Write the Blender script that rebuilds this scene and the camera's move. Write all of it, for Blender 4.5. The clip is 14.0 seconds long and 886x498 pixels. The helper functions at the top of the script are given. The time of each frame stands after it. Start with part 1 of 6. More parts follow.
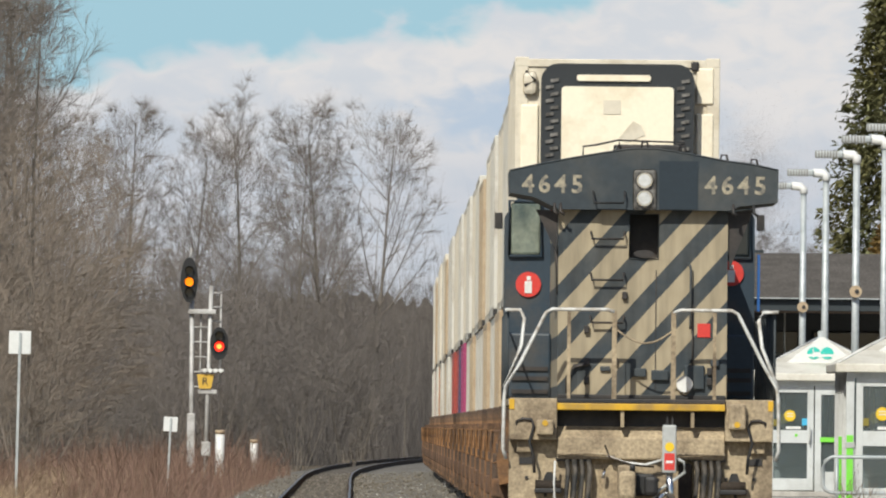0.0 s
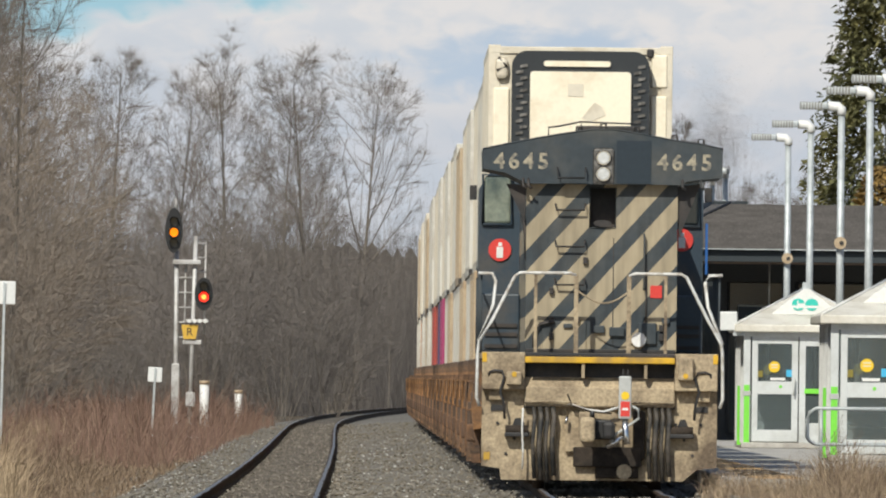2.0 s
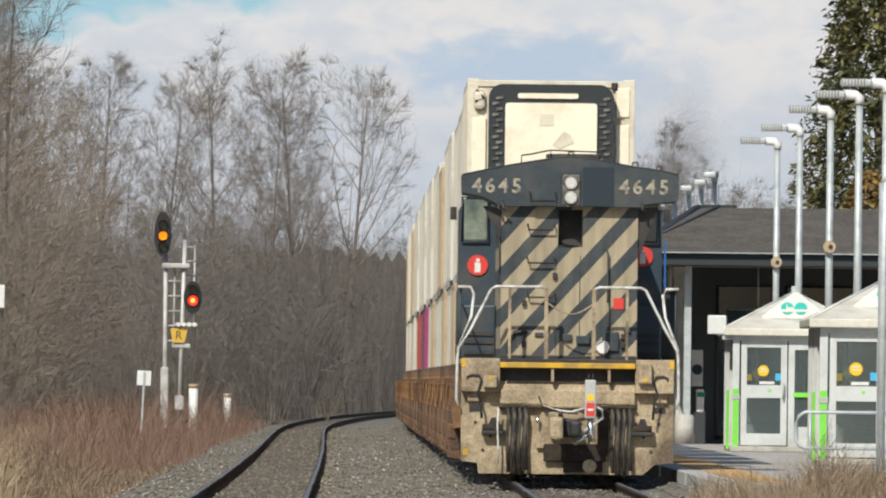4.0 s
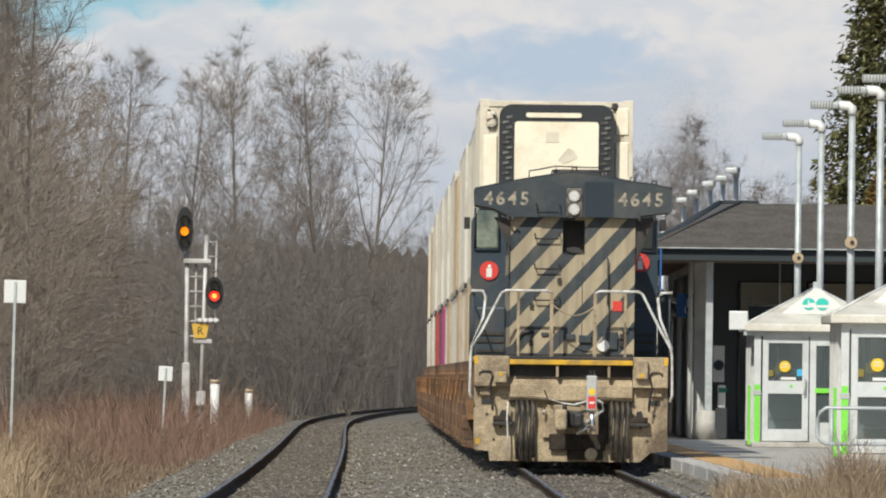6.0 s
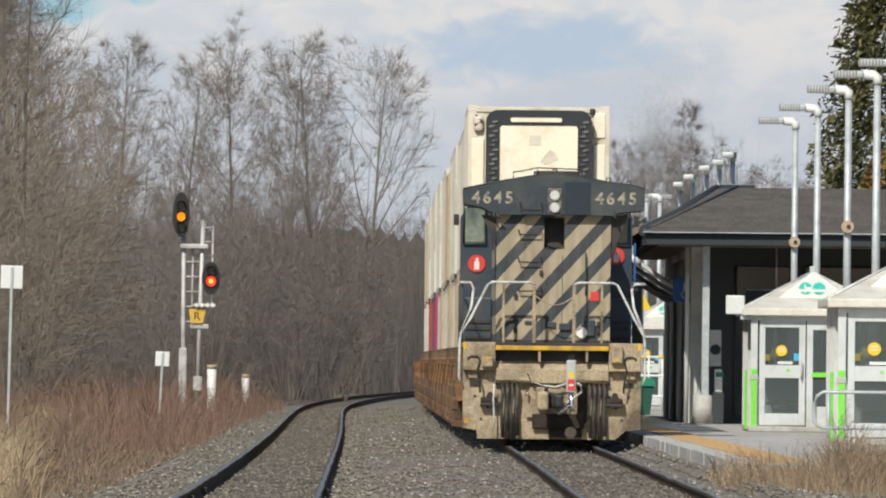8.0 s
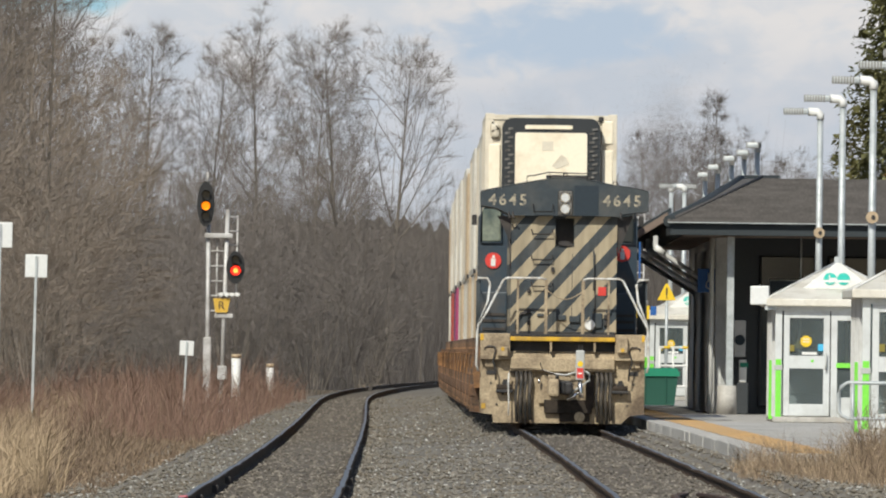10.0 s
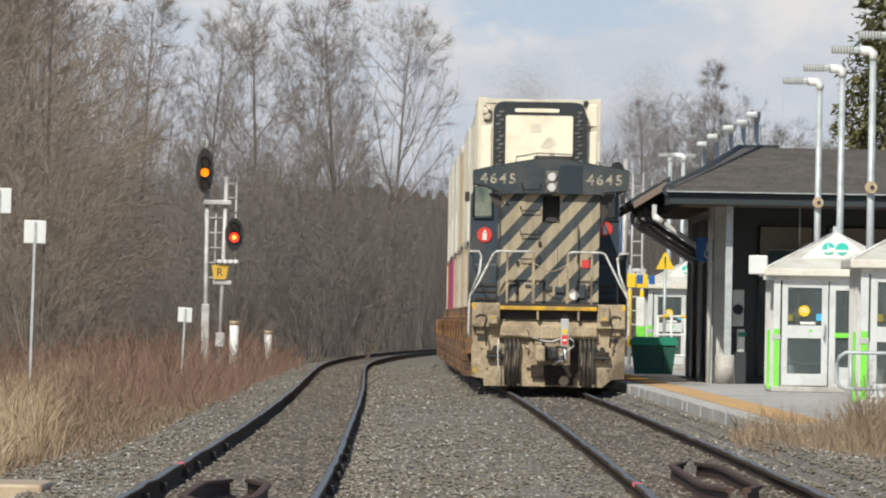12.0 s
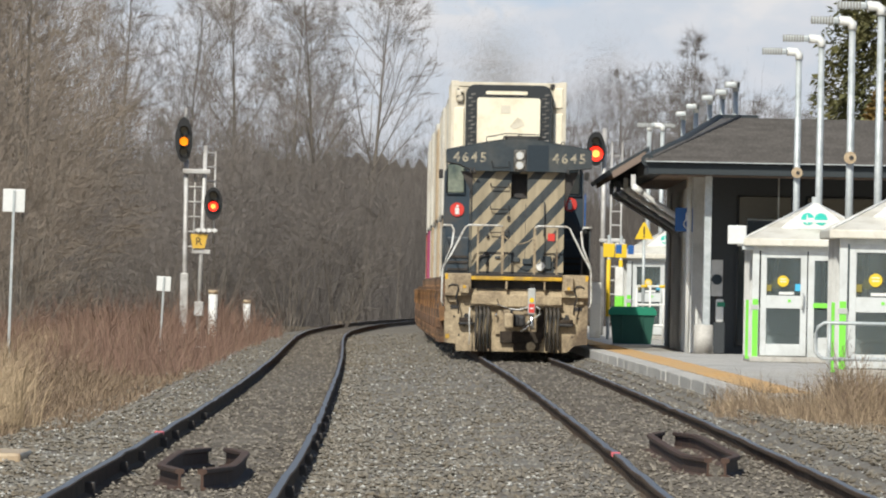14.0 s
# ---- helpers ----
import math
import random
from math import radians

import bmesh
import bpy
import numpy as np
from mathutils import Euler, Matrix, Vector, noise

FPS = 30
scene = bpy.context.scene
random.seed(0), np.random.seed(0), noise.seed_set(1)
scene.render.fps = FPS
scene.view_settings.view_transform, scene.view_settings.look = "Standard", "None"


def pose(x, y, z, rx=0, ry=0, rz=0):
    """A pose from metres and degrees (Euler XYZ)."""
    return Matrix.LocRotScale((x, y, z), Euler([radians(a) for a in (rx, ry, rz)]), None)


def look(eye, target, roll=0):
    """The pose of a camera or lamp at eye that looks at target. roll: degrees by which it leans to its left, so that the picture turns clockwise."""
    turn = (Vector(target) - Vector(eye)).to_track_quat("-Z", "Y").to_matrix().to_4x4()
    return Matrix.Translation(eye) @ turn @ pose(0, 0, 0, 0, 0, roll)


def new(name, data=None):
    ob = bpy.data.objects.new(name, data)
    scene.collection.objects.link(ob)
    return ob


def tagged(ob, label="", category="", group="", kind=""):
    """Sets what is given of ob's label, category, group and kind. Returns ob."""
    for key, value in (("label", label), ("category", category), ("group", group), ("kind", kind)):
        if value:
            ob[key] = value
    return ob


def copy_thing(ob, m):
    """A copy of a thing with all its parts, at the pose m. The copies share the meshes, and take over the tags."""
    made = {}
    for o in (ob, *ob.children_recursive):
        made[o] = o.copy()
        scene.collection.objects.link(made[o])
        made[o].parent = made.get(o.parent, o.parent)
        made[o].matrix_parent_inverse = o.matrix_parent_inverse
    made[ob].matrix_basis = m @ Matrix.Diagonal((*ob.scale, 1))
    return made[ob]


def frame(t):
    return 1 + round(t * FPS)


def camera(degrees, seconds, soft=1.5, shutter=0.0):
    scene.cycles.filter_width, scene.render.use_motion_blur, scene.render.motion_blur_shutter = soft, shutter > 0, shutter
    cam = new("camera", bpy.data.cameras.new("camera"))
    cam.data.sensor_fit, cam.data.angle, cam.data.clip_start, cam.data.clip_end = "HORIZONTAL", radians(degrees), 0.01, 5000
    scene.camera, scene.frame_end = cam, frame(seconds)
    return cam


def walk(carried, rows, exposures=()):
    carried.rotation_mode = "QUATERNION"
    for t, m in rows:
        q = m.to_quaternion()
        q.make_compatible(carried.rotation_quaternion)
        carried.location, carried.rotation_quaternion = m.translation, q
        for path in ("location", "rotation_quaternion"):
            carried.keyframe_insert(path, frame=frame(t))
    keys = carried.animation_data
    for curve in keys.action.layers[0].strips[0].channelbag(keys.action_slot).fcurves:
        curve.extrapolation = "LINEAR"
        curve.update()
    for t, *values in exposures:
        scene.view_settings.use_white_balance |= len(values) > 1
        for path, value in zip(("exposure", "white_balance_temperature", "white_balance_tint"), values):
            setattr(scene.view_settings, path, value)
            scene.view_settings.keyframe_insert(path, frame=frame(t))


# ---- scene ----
# Metres: the eye stands at x 0, y 0; y runs away along the line, z 0 is the top of the rails.
EYE = 1.45
REACH = 44000.0          # the long lens: this many units ahead for one unit aside
cam = camera(2 * math.degrees(math.atan(784 / REACH)), 14.0, soft=2.1)
# seconds, aim aside, aim up (in units at REACH ahead), lean in degrees
AIM = [
    (0, -13.7, 313.8, 0.54),
    (0.5, -93.3, 341.5, 0.45),
    (1, -87.8, 281.1, 0.45),
    (1.5, -20.5, 258.3, 0.42),
    (2, 14.3, 227.0, 0.63),
    (2.5, 26.8, 205.4, 0.67),
    (3, 25.1, 208.6, 0.92),
    (3.5, 25.3, 224.2, 0.76),
    (3.7, 40.5, 233.6, 0.68),
    (5.8, 21.7, 233.7, 0.60),
    (6, -4.5, 225.4, 0.67),
    (6.5, -39.6, 217.6, 0.80),
    (7, -0.3, 205.0, 0.57),
    (7.2, 12.9, 187.5, 0.54),
    (9.3, -21.3, 221.6, 0.67),
    (9.5, -23.5, 207.3, 0.63),
    (10, -41.5, 180.1, 0.70),
    (10.5, -42.1, 148.9, 1.00),
    (11, -15.2, 132.0, 1.01),
    (11.5, -9.8, 118.1, 0.88),
    (12, -38.3, 123.3, 0.99),
    (12.5, -81.5, 107.8, 0.83),
    (13, -75.7, 89.5, 1.24),
    (13.5, -43.5, 70.3, 1.19),
    (14, -0.0, 70.0, 1.10),
]
walk(cam, [(t, look((0, 0, EYE), (a, REACH, EYE + b), r)) for t, a, b, r in AIM],
     exposures=[(0.0, -0.10), (1.0, -0.17), (3.0, -0.07), (6.5, -0.13), (9.5, -0.13), (11.0, -0.13), (12.5, -0.02), (14.0, 0.03)])

# ---- light ----
SUN_FROM = Vector((-0.26, -0.70, 0.66)).normalized()
world = bpy.data.worlds.new("world")
scene.world = world
world.use_nodes = True
wn = world.node_tree.nodes
sky = wn.new("ShaderNodeTexSky")
sky.sky_type, sky.sun_disc = "NISHITA", False
sky.sun_elevation = math.asin(SUN_FROM.z)
sky.sun_rotation = math.atan2(SUN_FROM.x, SUN_FROM.y)
world.node_tree.links.new(sky.outputs[0], wn["Background"].inputs[0])
wn["Background"].inputs[1].default_value = 0.10
sun_data = bpy.data.lights.new("sun", "SUN")
sun_data.energy, sun_data.angle, sun_data.color = 4.6, radians(0.6), (1.0, 0.968, 0.850)
sun = new("sun", sun_data)
sun.matrix_world = look(SUN_FROM * 100, (0, 0, 0))

# ---- small kit ----
def spline(knots):
    """A natural cubic through (y, x) knots."""
    ys, xs = (np.array(v, float) for v in zip(*knots))
    n, h = len(ys), np.diff(ys)
    a, b = np.eye(n), np.zeros(n)
    for i in range(1, n - 1):
        a[i, i - 1:i + 2] = h[i - 1], 2 * (h[i - 1] + h[i]), h[i]
        b[i] = 6 * ((xs[i + 1] - xs[i]) / h[i] - (xs[i] - xs[i - 1]) / h[i - 1])
    m = np.linalg.solve(a, b)

    def at(y):
        i = int(np.clip(np.searchsorted(ys, y) - 1, 0, n - 2))
        s, e = y - ys[i], ys[i + 1] - y
        return ((m[i] * e ** 3 + m[i + 1] * s ** 3) / (6 * h[i])
                + (xs[i] / h[i] - m[i] * h[i] / 6) * e + (xs[i + 1] / h[i] - m[i + 1] * h[i] / 6) * s)
    return at


# the centre of the platform's track; the other track lies GAP to its left
track_x = spline([(60, 2.46), (180, 2.39), (290, 2.24), (410, 1.98), (535, 1.60), (700, 1.08), (870, 0.72),
                  (1000, 0.95), (1150, 2.0), (1300, 4.0), (1500, 8.2), (1750, 15.0)])
GAP = 4.3
HALF = 0.7525            # centre of the track to the centre of a rail head


def ease(a, b, y):
    u = min(1.0, max(0.0, (y - a) / (b - a)))
    return u * u * (3 - 2 * u)


def lay(off, y):
    """How far the far track's side strays and dips from the platform's track, at an offset and a place."""
    w = ease(1.2, 3.4, -off)
    return -w * (0.20 * ease(180, 420, y) + 0.25 * ease(500, 950, y)), -w * 0.14 * ease(180, 420, y)


def box(bm, x0, x1, y0, y1, z0, z1, bevel=0.0):
    vs = [bm.verts.new(p) for p in ((x0, y0, z0), (x1, y0, z0), (x1, y1, z0), (x0, y1, z0),
                                    (x0, y0, z1), (x1, y0, z1), (x1, y1, z1), (x0, y1, z1))]
    fs = [bm.faces.new([vs[i] for i in f]) for f in
          ((3, 2, 1, 0), (4, 5, 6, 7), (0, 1, 5, 4), (1, 2, 6, 5), (2, 3, 7, 6), (3, 0, 4, 7))]
    if bevel:
        edges = list({e for f in fs for e in f.edges})
        bmesh.ops.bevel(bm, geom=edges, offset=bevel, segments=2, affect="EDGES", profile=0.5)
    return bm


def prism(bm, outline, y0, y1):
    """An outline of (x, z), counter-clockwise seen from low y, drawn out from y0 to y1."""
    a = [bm.verts.new((x, y0, z)) for x, z in outline]
    b = [bm.verts.new((x, y1, z)) for x, z in outline]
    n = len(outline)
    bm.faces.new(a)
    bm.faces.new(b[::-1])
    for i in range(n):
        bm.faces.new((a[i], b[i], b[(i + 1) % n], a[(i + 1) % n]))
    return bm


def tube(bm, points, r, seg=8, taper=None):
    """A round bar along points; ends closed."""
    pts = [Vector(p) for p in points]
    rings = []
    for i, p in enumerate(pts):
        d = (pts[min(i + 1, len(pts) - 1)] - pts[max(i - 1, 0)]).normalized()
        u = d.cross(Vector((0.13, 0.31, 0.94)) if abs(d.z) < 0.9 else Vector((1, 0, 0))).normalized()
        v = d.cross(u)
        rr = r if taper is None else r + (taper - r) * i / (len(pts) - 1)
        rings.append([bm.verts.new(p + (u * math.cos(k) + v * math.sin(k)) * rr)
                      for k in (2 * math.pi * j / seg for j in range(seg))])
    for a, b in zip(rings, rings[1:]):
        for j in range(seg):
            bm.faces.new((a[j], a[(j + 1) % seg], b[(j + 1) % seg], b[j])).smooth = True
    bm.faces.new(rings[0][::-1])
    bm.faces.new(rings[-1])
    return bm


def disc(bm, x, y0, y1, z, r, seg=24, rx=None):
    rx = rx or r
    return prism(bm, [(x + rx * math.cos(2 * math.pi * i / seg), z + r * math.sin(2 * math.pi * i / seg))
                      for i in range(seg)], y0, y1)


def part(name, bm, material, parent=None, label=""):
    me = bpy.data.meshes.new(name)
    bmesh.ops.recalc_face_normals(bm, faces=bm.faces)
    bm.to_mesh(me)
    bm.free()
    me.materials.append(material)
    ob = new(name, me)
    if parent is not None:
        ob.parent = parent
    return tagged(ob, label)


def raw(name, verts, faces, material, parent=None, smooth=False):
    me = bpy.data.meshes.new(name)
    me.from_pydata(np.asarray(verts, float).reshape(-1, 3).tolist(), [], np.asarray(faces).tolist() if not isinstance(faces, list) else faces)
    if smooth:
        me.polygons.foreach_set("use_smooth", [True] * len(me.polygons))
    me.materials.append(material)
    ob = new(name, me)
    if parent is not None:
        ob.parent = parent
    return ob


def thing(name, label, category, m=None, group="", kind=""):
    ob = new(name)
    if m is not None:
        ob.matrix_basis = m
    return tagged(ob, label, category, group, kind)


B = bmesh.new


def letters(name, text, size, material, parent, m, depth=0.004, spread=1.0, bold=0.0):
    """Raised letters as a mesh; they face low y."""
    cu = bpy.data.curves.new(name, "FONT")
    cu.body, cu.size, cu.extrude, cu.align_x, cu.align_y, cu.offset = text, size, depth, "CENTER", "CENTER", bold
    cu.space_character = spread
    cu.resolution_u = 3
    tmp = new(name, cu)
    me = bpy.data.meshes.new_from_object(tmp.evaluated_get(bpy.context.evaluated_depsgraph_get()))
    bpy.data.objects.remove(tmp)
    bpy.data.curves.remove(cu)
    me.materials.clear()
    me.materials.append(material)
    ob = new(name, me)
    ob.parent, ob.matrix_basis = parent, m @ pose(0, 0, 0, 90, 0, 0)
    return ob


# ---- materials ----
def paint(name, base, rough=0.6, metal=0.0, vary=0.15, grain=20.0, stain=None, stain_amount=0.35, stain_size=1.5,
          bump=0.0, bump_size=60.0, spread=0.0, island=False, spec=0.5):
    """Colour with fine grain, broad stains of a second colour, relief, and a spread from piece to piece."""
    m = bpy.data.materials.new(name)
    m.use_nodes = True
    nt = m.node_tree
    N, L = nt.nodes, nt.links
    bsdf = N["Principled BSDF"]
    bsdf.inputs["Roughness"].default_value = rough
    bsdf.inputs["Metallic"].default_value = metal
    bsdf.inputs["Specular IOR Level"].default_value = spec
    co = N.new("ShaderNodeTexCoord")
    fine = N.new("ShaderNodeTexNoise")
    fine.inputs["Scale"].default_value = grain
    fine.inputs["Detail"].default_value = 5
    L.new(co.outputs["Object"], fine.inputs["Vector"])
    ramp = N.new("ShaderNodeMapRange")
    ramp.inputs["From Min"].default_value, ramp.inputs["From Max"].default_value = 0.25, 0.75
    ramp.inputs["To Min"].default_value, ramp.inputs["To Max"].default_value = 1 - vary, 1 + vary
    L.new(fine.outputs["Fac"], ramp.inputs["Value"])
    value = ramp.outputs["Result"]
    if spread:
        src = N.new("ShaderNodeNewGeometry").outputs["Random Per Island"] if island else N.new("ShaderNodeObjectInfo").outputs["Random"]
        r2 = N.new("ShaderNodeMapRange")
        r2.inputs["To Min"].default_value, r2.inputs["To Max"].default_value = 1 - spread, 1 + spread
        L.new(src, r2.inputs["Value"])
        mul = N.new("ShaderNodeMath")
        mul.operation = "MULTIPLY"
        L.new(value, mul.inputs[0])
        L.new(r2.outputs["Result"], mul.inputs[1])
        value = mul.outputs[0]
    col = N.new("ShaderNodeMix")
    col.data_type = "RGBA"
    col.inputs["A"].default_value = (*base, 1)
    col.inputs["B"].default_value = (*(stain or base), 1)
    broad = N.new("ShaderNodeTexNoise")
    broad.inputs["Scale"].default_value = stain_size
    broad.inputs["Detail"].default_value = 6
    broad.inputs["Roughness"].default_value = 0.65
    L.new(co.outputs["Object"], broad.inputs["Vector"])
    r3 = N.new("ShaderNodeMapRange")
    r3.inputs["From Min"].default_value, r3.inputs["From Max"].default_value = 0.62 - 0.5 * stain_amount, 0.80 - 0.4 * stain_amount
    L.new(broad.outputs["Fac"], r3.inputs["Value"])
    if stain:
        L.new(r3.outputs["Result"], col.inputs["Factor"])
    else:
        col.inputs["Factor"].default_value = 0
    sc = N.new("ShaderNodeVectorMath")
    sc.operation = "SCALE"
    L.new(col.outputs["Result"], sc.inputs[0])
    L.new(value, sc.inputs["Scale"])
    L.new(sc.outputs[0], bsdf.inputs["Base Color"])
    if bump:
        bn = N.new("ShaderNodeBump")
        bn.inputs["Strength"].default_value = bump
        bn.inputs["Distance"].default_value = 0.02
        nz = N.new("ShaderNodeTexNoise")
        nz.inputs["Scale"].default_value = bump_size
        L.new(co.outputs["Object"], nz.inputs["Vector"])
        L.new(nz.outputs["Fac"], bn.inputs["Height"])
        L.new(bn.outputs[0], bsdf.inputs["Normal"])
    m["col"] = col.name
    return m


def glowing(name, colour, strength):
    m = paint(name, colour, 0.3, vary=0.05)
    b = m.node_tree.nodes["Principled BSDF"]
    b.inputs["Emission Color"].default_value = (*colour, 1)
    b.inputs["Emission Strength"].default_value = strength
    return m


def glass(name, colour=(0.5, 0.6, 0.62), rough=0.04):
    m = paint(name, colour, rough, vary=0.02)
    b = m.node_tree.nodes["Principled BSDF"]
    b.inputs["Transmission Weight"].default_value = 0.85
    b.inputs["IOR"].default_value = 1.3
    return m


M_HOOD = paint("hood_blue", (0.040, 0.051, 0.060), 0.6, vary=0.12, grain=9, stain=(0.075, 0.078, 0.076), stain_amount=0.35, stain_size=1.2, spec=0.3)
M_DARKBLUE = paint("fresh_blue", (0.022, 0.033, 0.044), 0.6, vary=0.08, spec=0.3)
M_CAB = paint("cab_blue", (0.024, 0.042, 0.062), 0.5, vary=0.12, stain=(0.06, 0.06, 0.06), stain_amount=0.3)
M_FIGURE = paint("number_cream", (0.38, 0.335, 0.245), 0.6, vary=0.2, grain=30, stain=(0.10, 0.10, 0.095), stain_amount=0.35, stain_size=9)
M_MUD = paint("muddy_steel", (0.41, 0.325, 0.215), 0.85, vary=0.34, grain=26, stain=(0.13, 0.095, 0.064), stain_amount=0.42, stain_size=1.2, bump=0.4)
# dark iron of tubes and chain; also serves as shade around the coupler
M_SOOTSHADE = paint("sooty_iron", (0.030, 0.024, 0.020), 0.8, vary=0.25, stain=(0.055, 0.042, 0.032), stain_amount=0.4, stain_size=4, spec=0.2)
M_LAMPBOX = paint("lamp_casing", (0.20, 0.19, 0.175), 0.6, vary=0.2, stain=(0.06, 0.055, 0.05), stain_amount=0.5, stain_size=8)
M_BLACK = paint("black_steel", (0.018, 0.018, 0.019), 0.6, vary=0.2, stain=(0.05, 0.04, 0.035), stain_amount=0.4)
M_RUBBER = paint("hose_rubber", (0.02, 0.02, 0.02), 0.7, vary=0.3, stain=(0.09, 0.075, 0.06), stain_amount=0.4, stain_size=5)
M_WHITERAIL = paint("rail_white", (0.62, 0.62, 0.60), 0.45, vary=0.12, stain=(0.30, 0.25, 0.2), stain_amount=0.3, stain_size=6)
M_YELLOW = paint("safety_yellow", (0.62, 0.36, 0.02), 0.55, vary=0.15, stain=(0.32, 0.2, 0.05), stain_amount=0.35, stain_size=5)
M_LENS = paint("lamp_lens", (0.62, 0.64, 0.66), 0.15, 0.3, vary=0.25, grain=14)
M_CHROME = paint("reflector", (0.7, 0.7, 0.7), 0.18, 1.0, vary=0.05)
M_GREYBOX = paint("grey_box", (0.42, 0.43, 0.42), 0.5, vary=0.1)
M_RED = paint("red_paint", (0.60, 0.045, 0.035), 0.5, vary=0.08)
M_WHITE = paint("white_paint", (0.72, 0.72, 0.70), 0.5, vary=0.06, stain=(0.5, 0.48, 0.44), stain_amount=0.2)
M_BEIGEBOX = paint("container_cream", (0.66, 0.60, 0.49), 0.5, vary=0.06, stain=(0.42, 0.35, 0.25), stain_amount=0.25, stain_size=1.2)
M_BONE = paint("container_white", (0.60, 0.575, 0.51), 0.5, vary=0.06, stain=(0.30, 0.24, 0.18), stain_amount=0.3, stain_size=0.8)
M_TAN = paint("container_tan", (0.46, 0.36, 0.24), 0.55, vary=0.08, stain=(0.3, 0.2, 0.12), stain_amount=0.3)
M_BOXRED = paint("container_red", (0.36, 0.06, 0.045), 0.55, vary=0.1, stain=(0.2, 0.05, 0.04), stain_amount=0.3)
M_BOXBLUE = paint("container_navy", (0.06, 0.06, 0.13), 0.55, vary=0.1)
M_MAGENTA = paint("container_magenta", (0.33, 0.045, 0.13), 0.55, vary=0.1)
M_ORANGE = paint("container_orange", (0.50, 0.20, 0.06), 0.55, vary=0.1, stain=(0.3, 0.12, 0.05), stain_amount=0.3)
M_WELL = paint("well_orange", (0.34, 0.165, 0.060), 0.85, vary=0.3, stain=(0.075, 0.050, 0.036), stain_amount=0.62, stain_size=1.1, spread=0.5)
M_RUST = paint("dark_rust", (0.085, 0.050, 0.032), 0.9, vary=0.35, grain=6, stain=(0.20, 0.10, 0.045), stain_amount=0.25, stain_size=1.5, spread=0.3)
M_GASKET = paint("unit_frame", (0.022, 0.026, 0.03), 0.5, vary=0.1)
M_RAIL = paint("rail_rust", (0.072, 0.051, 0.039), 0.95, vary=0.25, grain=6, stain=(0.11, 0.078, 0.056), stain_amount=0.4, spec=0.08)
M_RAILTOP = paint("rail_top", (0.30, 0.28, 0.27), 0.5, 1.0, vary=0.1)
M_GUARD = paint("guard_rust", (0.070, 0.048, 0.040), 0.8, vary=0.25, stain=(0.10, 0.06, 0.045), stain_amount=0.4, stain_size=3, spec=0.15)
M_PINK = paint("pink_mark", (0.7, 0.14, 0.16), 0.8, vary=0.2)
M_STONE = paint("ballast_stone", (0.215, 0.203, 0.178), 0.85, vary=0.2, grain=30, stain=(0.145, 0.120, 0.088), stain_amount=0.5, stain_size=0.22, spread=0.26, island=True, spec=0.3)
M_BROWNSTONE = paint("bed_stone", (0.200, 0.178, 0.148), 0.9, vary=0.25, grain=30, spread=0.5, island=True, spec=0.25)
M_GROUND = paint("dry_soil", (0.15, 0.118, 0.085), 0.95, vary=0.25, grain=3, stain=(0.20, 0.155, 0.10), stain_amount=0.5, stain_size=0.3, spec=0.2)
M_BALLAST = paint("ballast_bed", (0.18, 0.169, 0.148), 0.95, vary=0.35, grain=18, stain=(0.12, 0.10, 0.08), stain_amount=0.4, stain_size=0.25, bump=0.5, bump_size=20, spec=0.2)
M_BED = paint("brown_bed", (0.155, 0.134, 0.108), 0.95, vary=0.35, grain=18, stain=(0.085, 0.068, 0.052), stain_amount=0.45, stain_size=0.3, bump=0.5, bump_size=20, spec=0.2)
M_GRASS = paint("dry_grass", (0.285, 0.215, 0.145), 0.85, vary=0.3, grain=1.2, spread=0.5, island=True, stain=(0.13, 0.092, 0.066), stain_amount=0.6, stain_size=0.5, spec=0.15)
M_REDSTEM = paint("red_stems", (0.150, 0.092, 0.072), 0.8, vary=0.2, grain=2, spread=0.45, island=True, stain=(0.19, 0.135, 0.095), stain_amount=0.3, stain_size=0.3, spec=0.2)
M_BARK = paint("grey_bark", (0.145, 0.126, 0.108), 0.9, vary=0.25, grain=3, spread=0.25, spec=0.2)
M_THICKET = paint("thicket_twigs", (0.225, 0.187, 0.153), 0.9, vary=0.2, grain=1, spread=0.3, island=True, spec=0.1)
M_STRAW = paint("pale_straw", (0.345, 0.262, 0.172), 0.85, vary=0.2, grain=2, spread=0.35, island=True, spec=0.15)
# the pale greenish patches are a reflection painted into the glass
M_CABREFLECT = paint("cab_glass", (0.075, 0.10, 0.095), 0.12, vary=0.5, grain=2.5, stain=(0.24, 0.27, 0.22), stain_amount=0.5, stain_size=1.6)
M_BRUSH = paint("brush_stems", (0.125, 0.111, 0.102), 0.9, vary=0.3, grain=0.5, spread=0.35, island=True, spec=0.1)
M_PALESTONE = paint("pale_stone", (0.42, 0.41, 0.38), 0.7, vary=0.2, grain=30, spread=0.3, island=True)
# container cream made lighter, with the glare on the end panels in it
M_GLAREPANEL = paint("unit_panel", (0.86, 0.78, 0.62), 0.4, vary=0.03, stain=(0.72, 0.62, 0.46), stain_amount=0.25, stain_size=2.0)
M_BOXGREY = paint("container_grey", (0.30, 0.30, 0.29), 0.55, vary=0.08, stain=(0.18, 0.16, 0.14), stain_amount=0.35, stain_size=0.8)
M_TWIG = paint("brown_twigs", (0.195, 0.168, 0.146), 0.9, vary=0.2, grain=1, spread=0.3, island=True, spec=0.2)
M_FARTWIG = paint("grey_twigs", (0.172, 0.152, 0.139), 0.9, vary=0.2, grain=1, spread=0.25, island=True, spec=0.1)
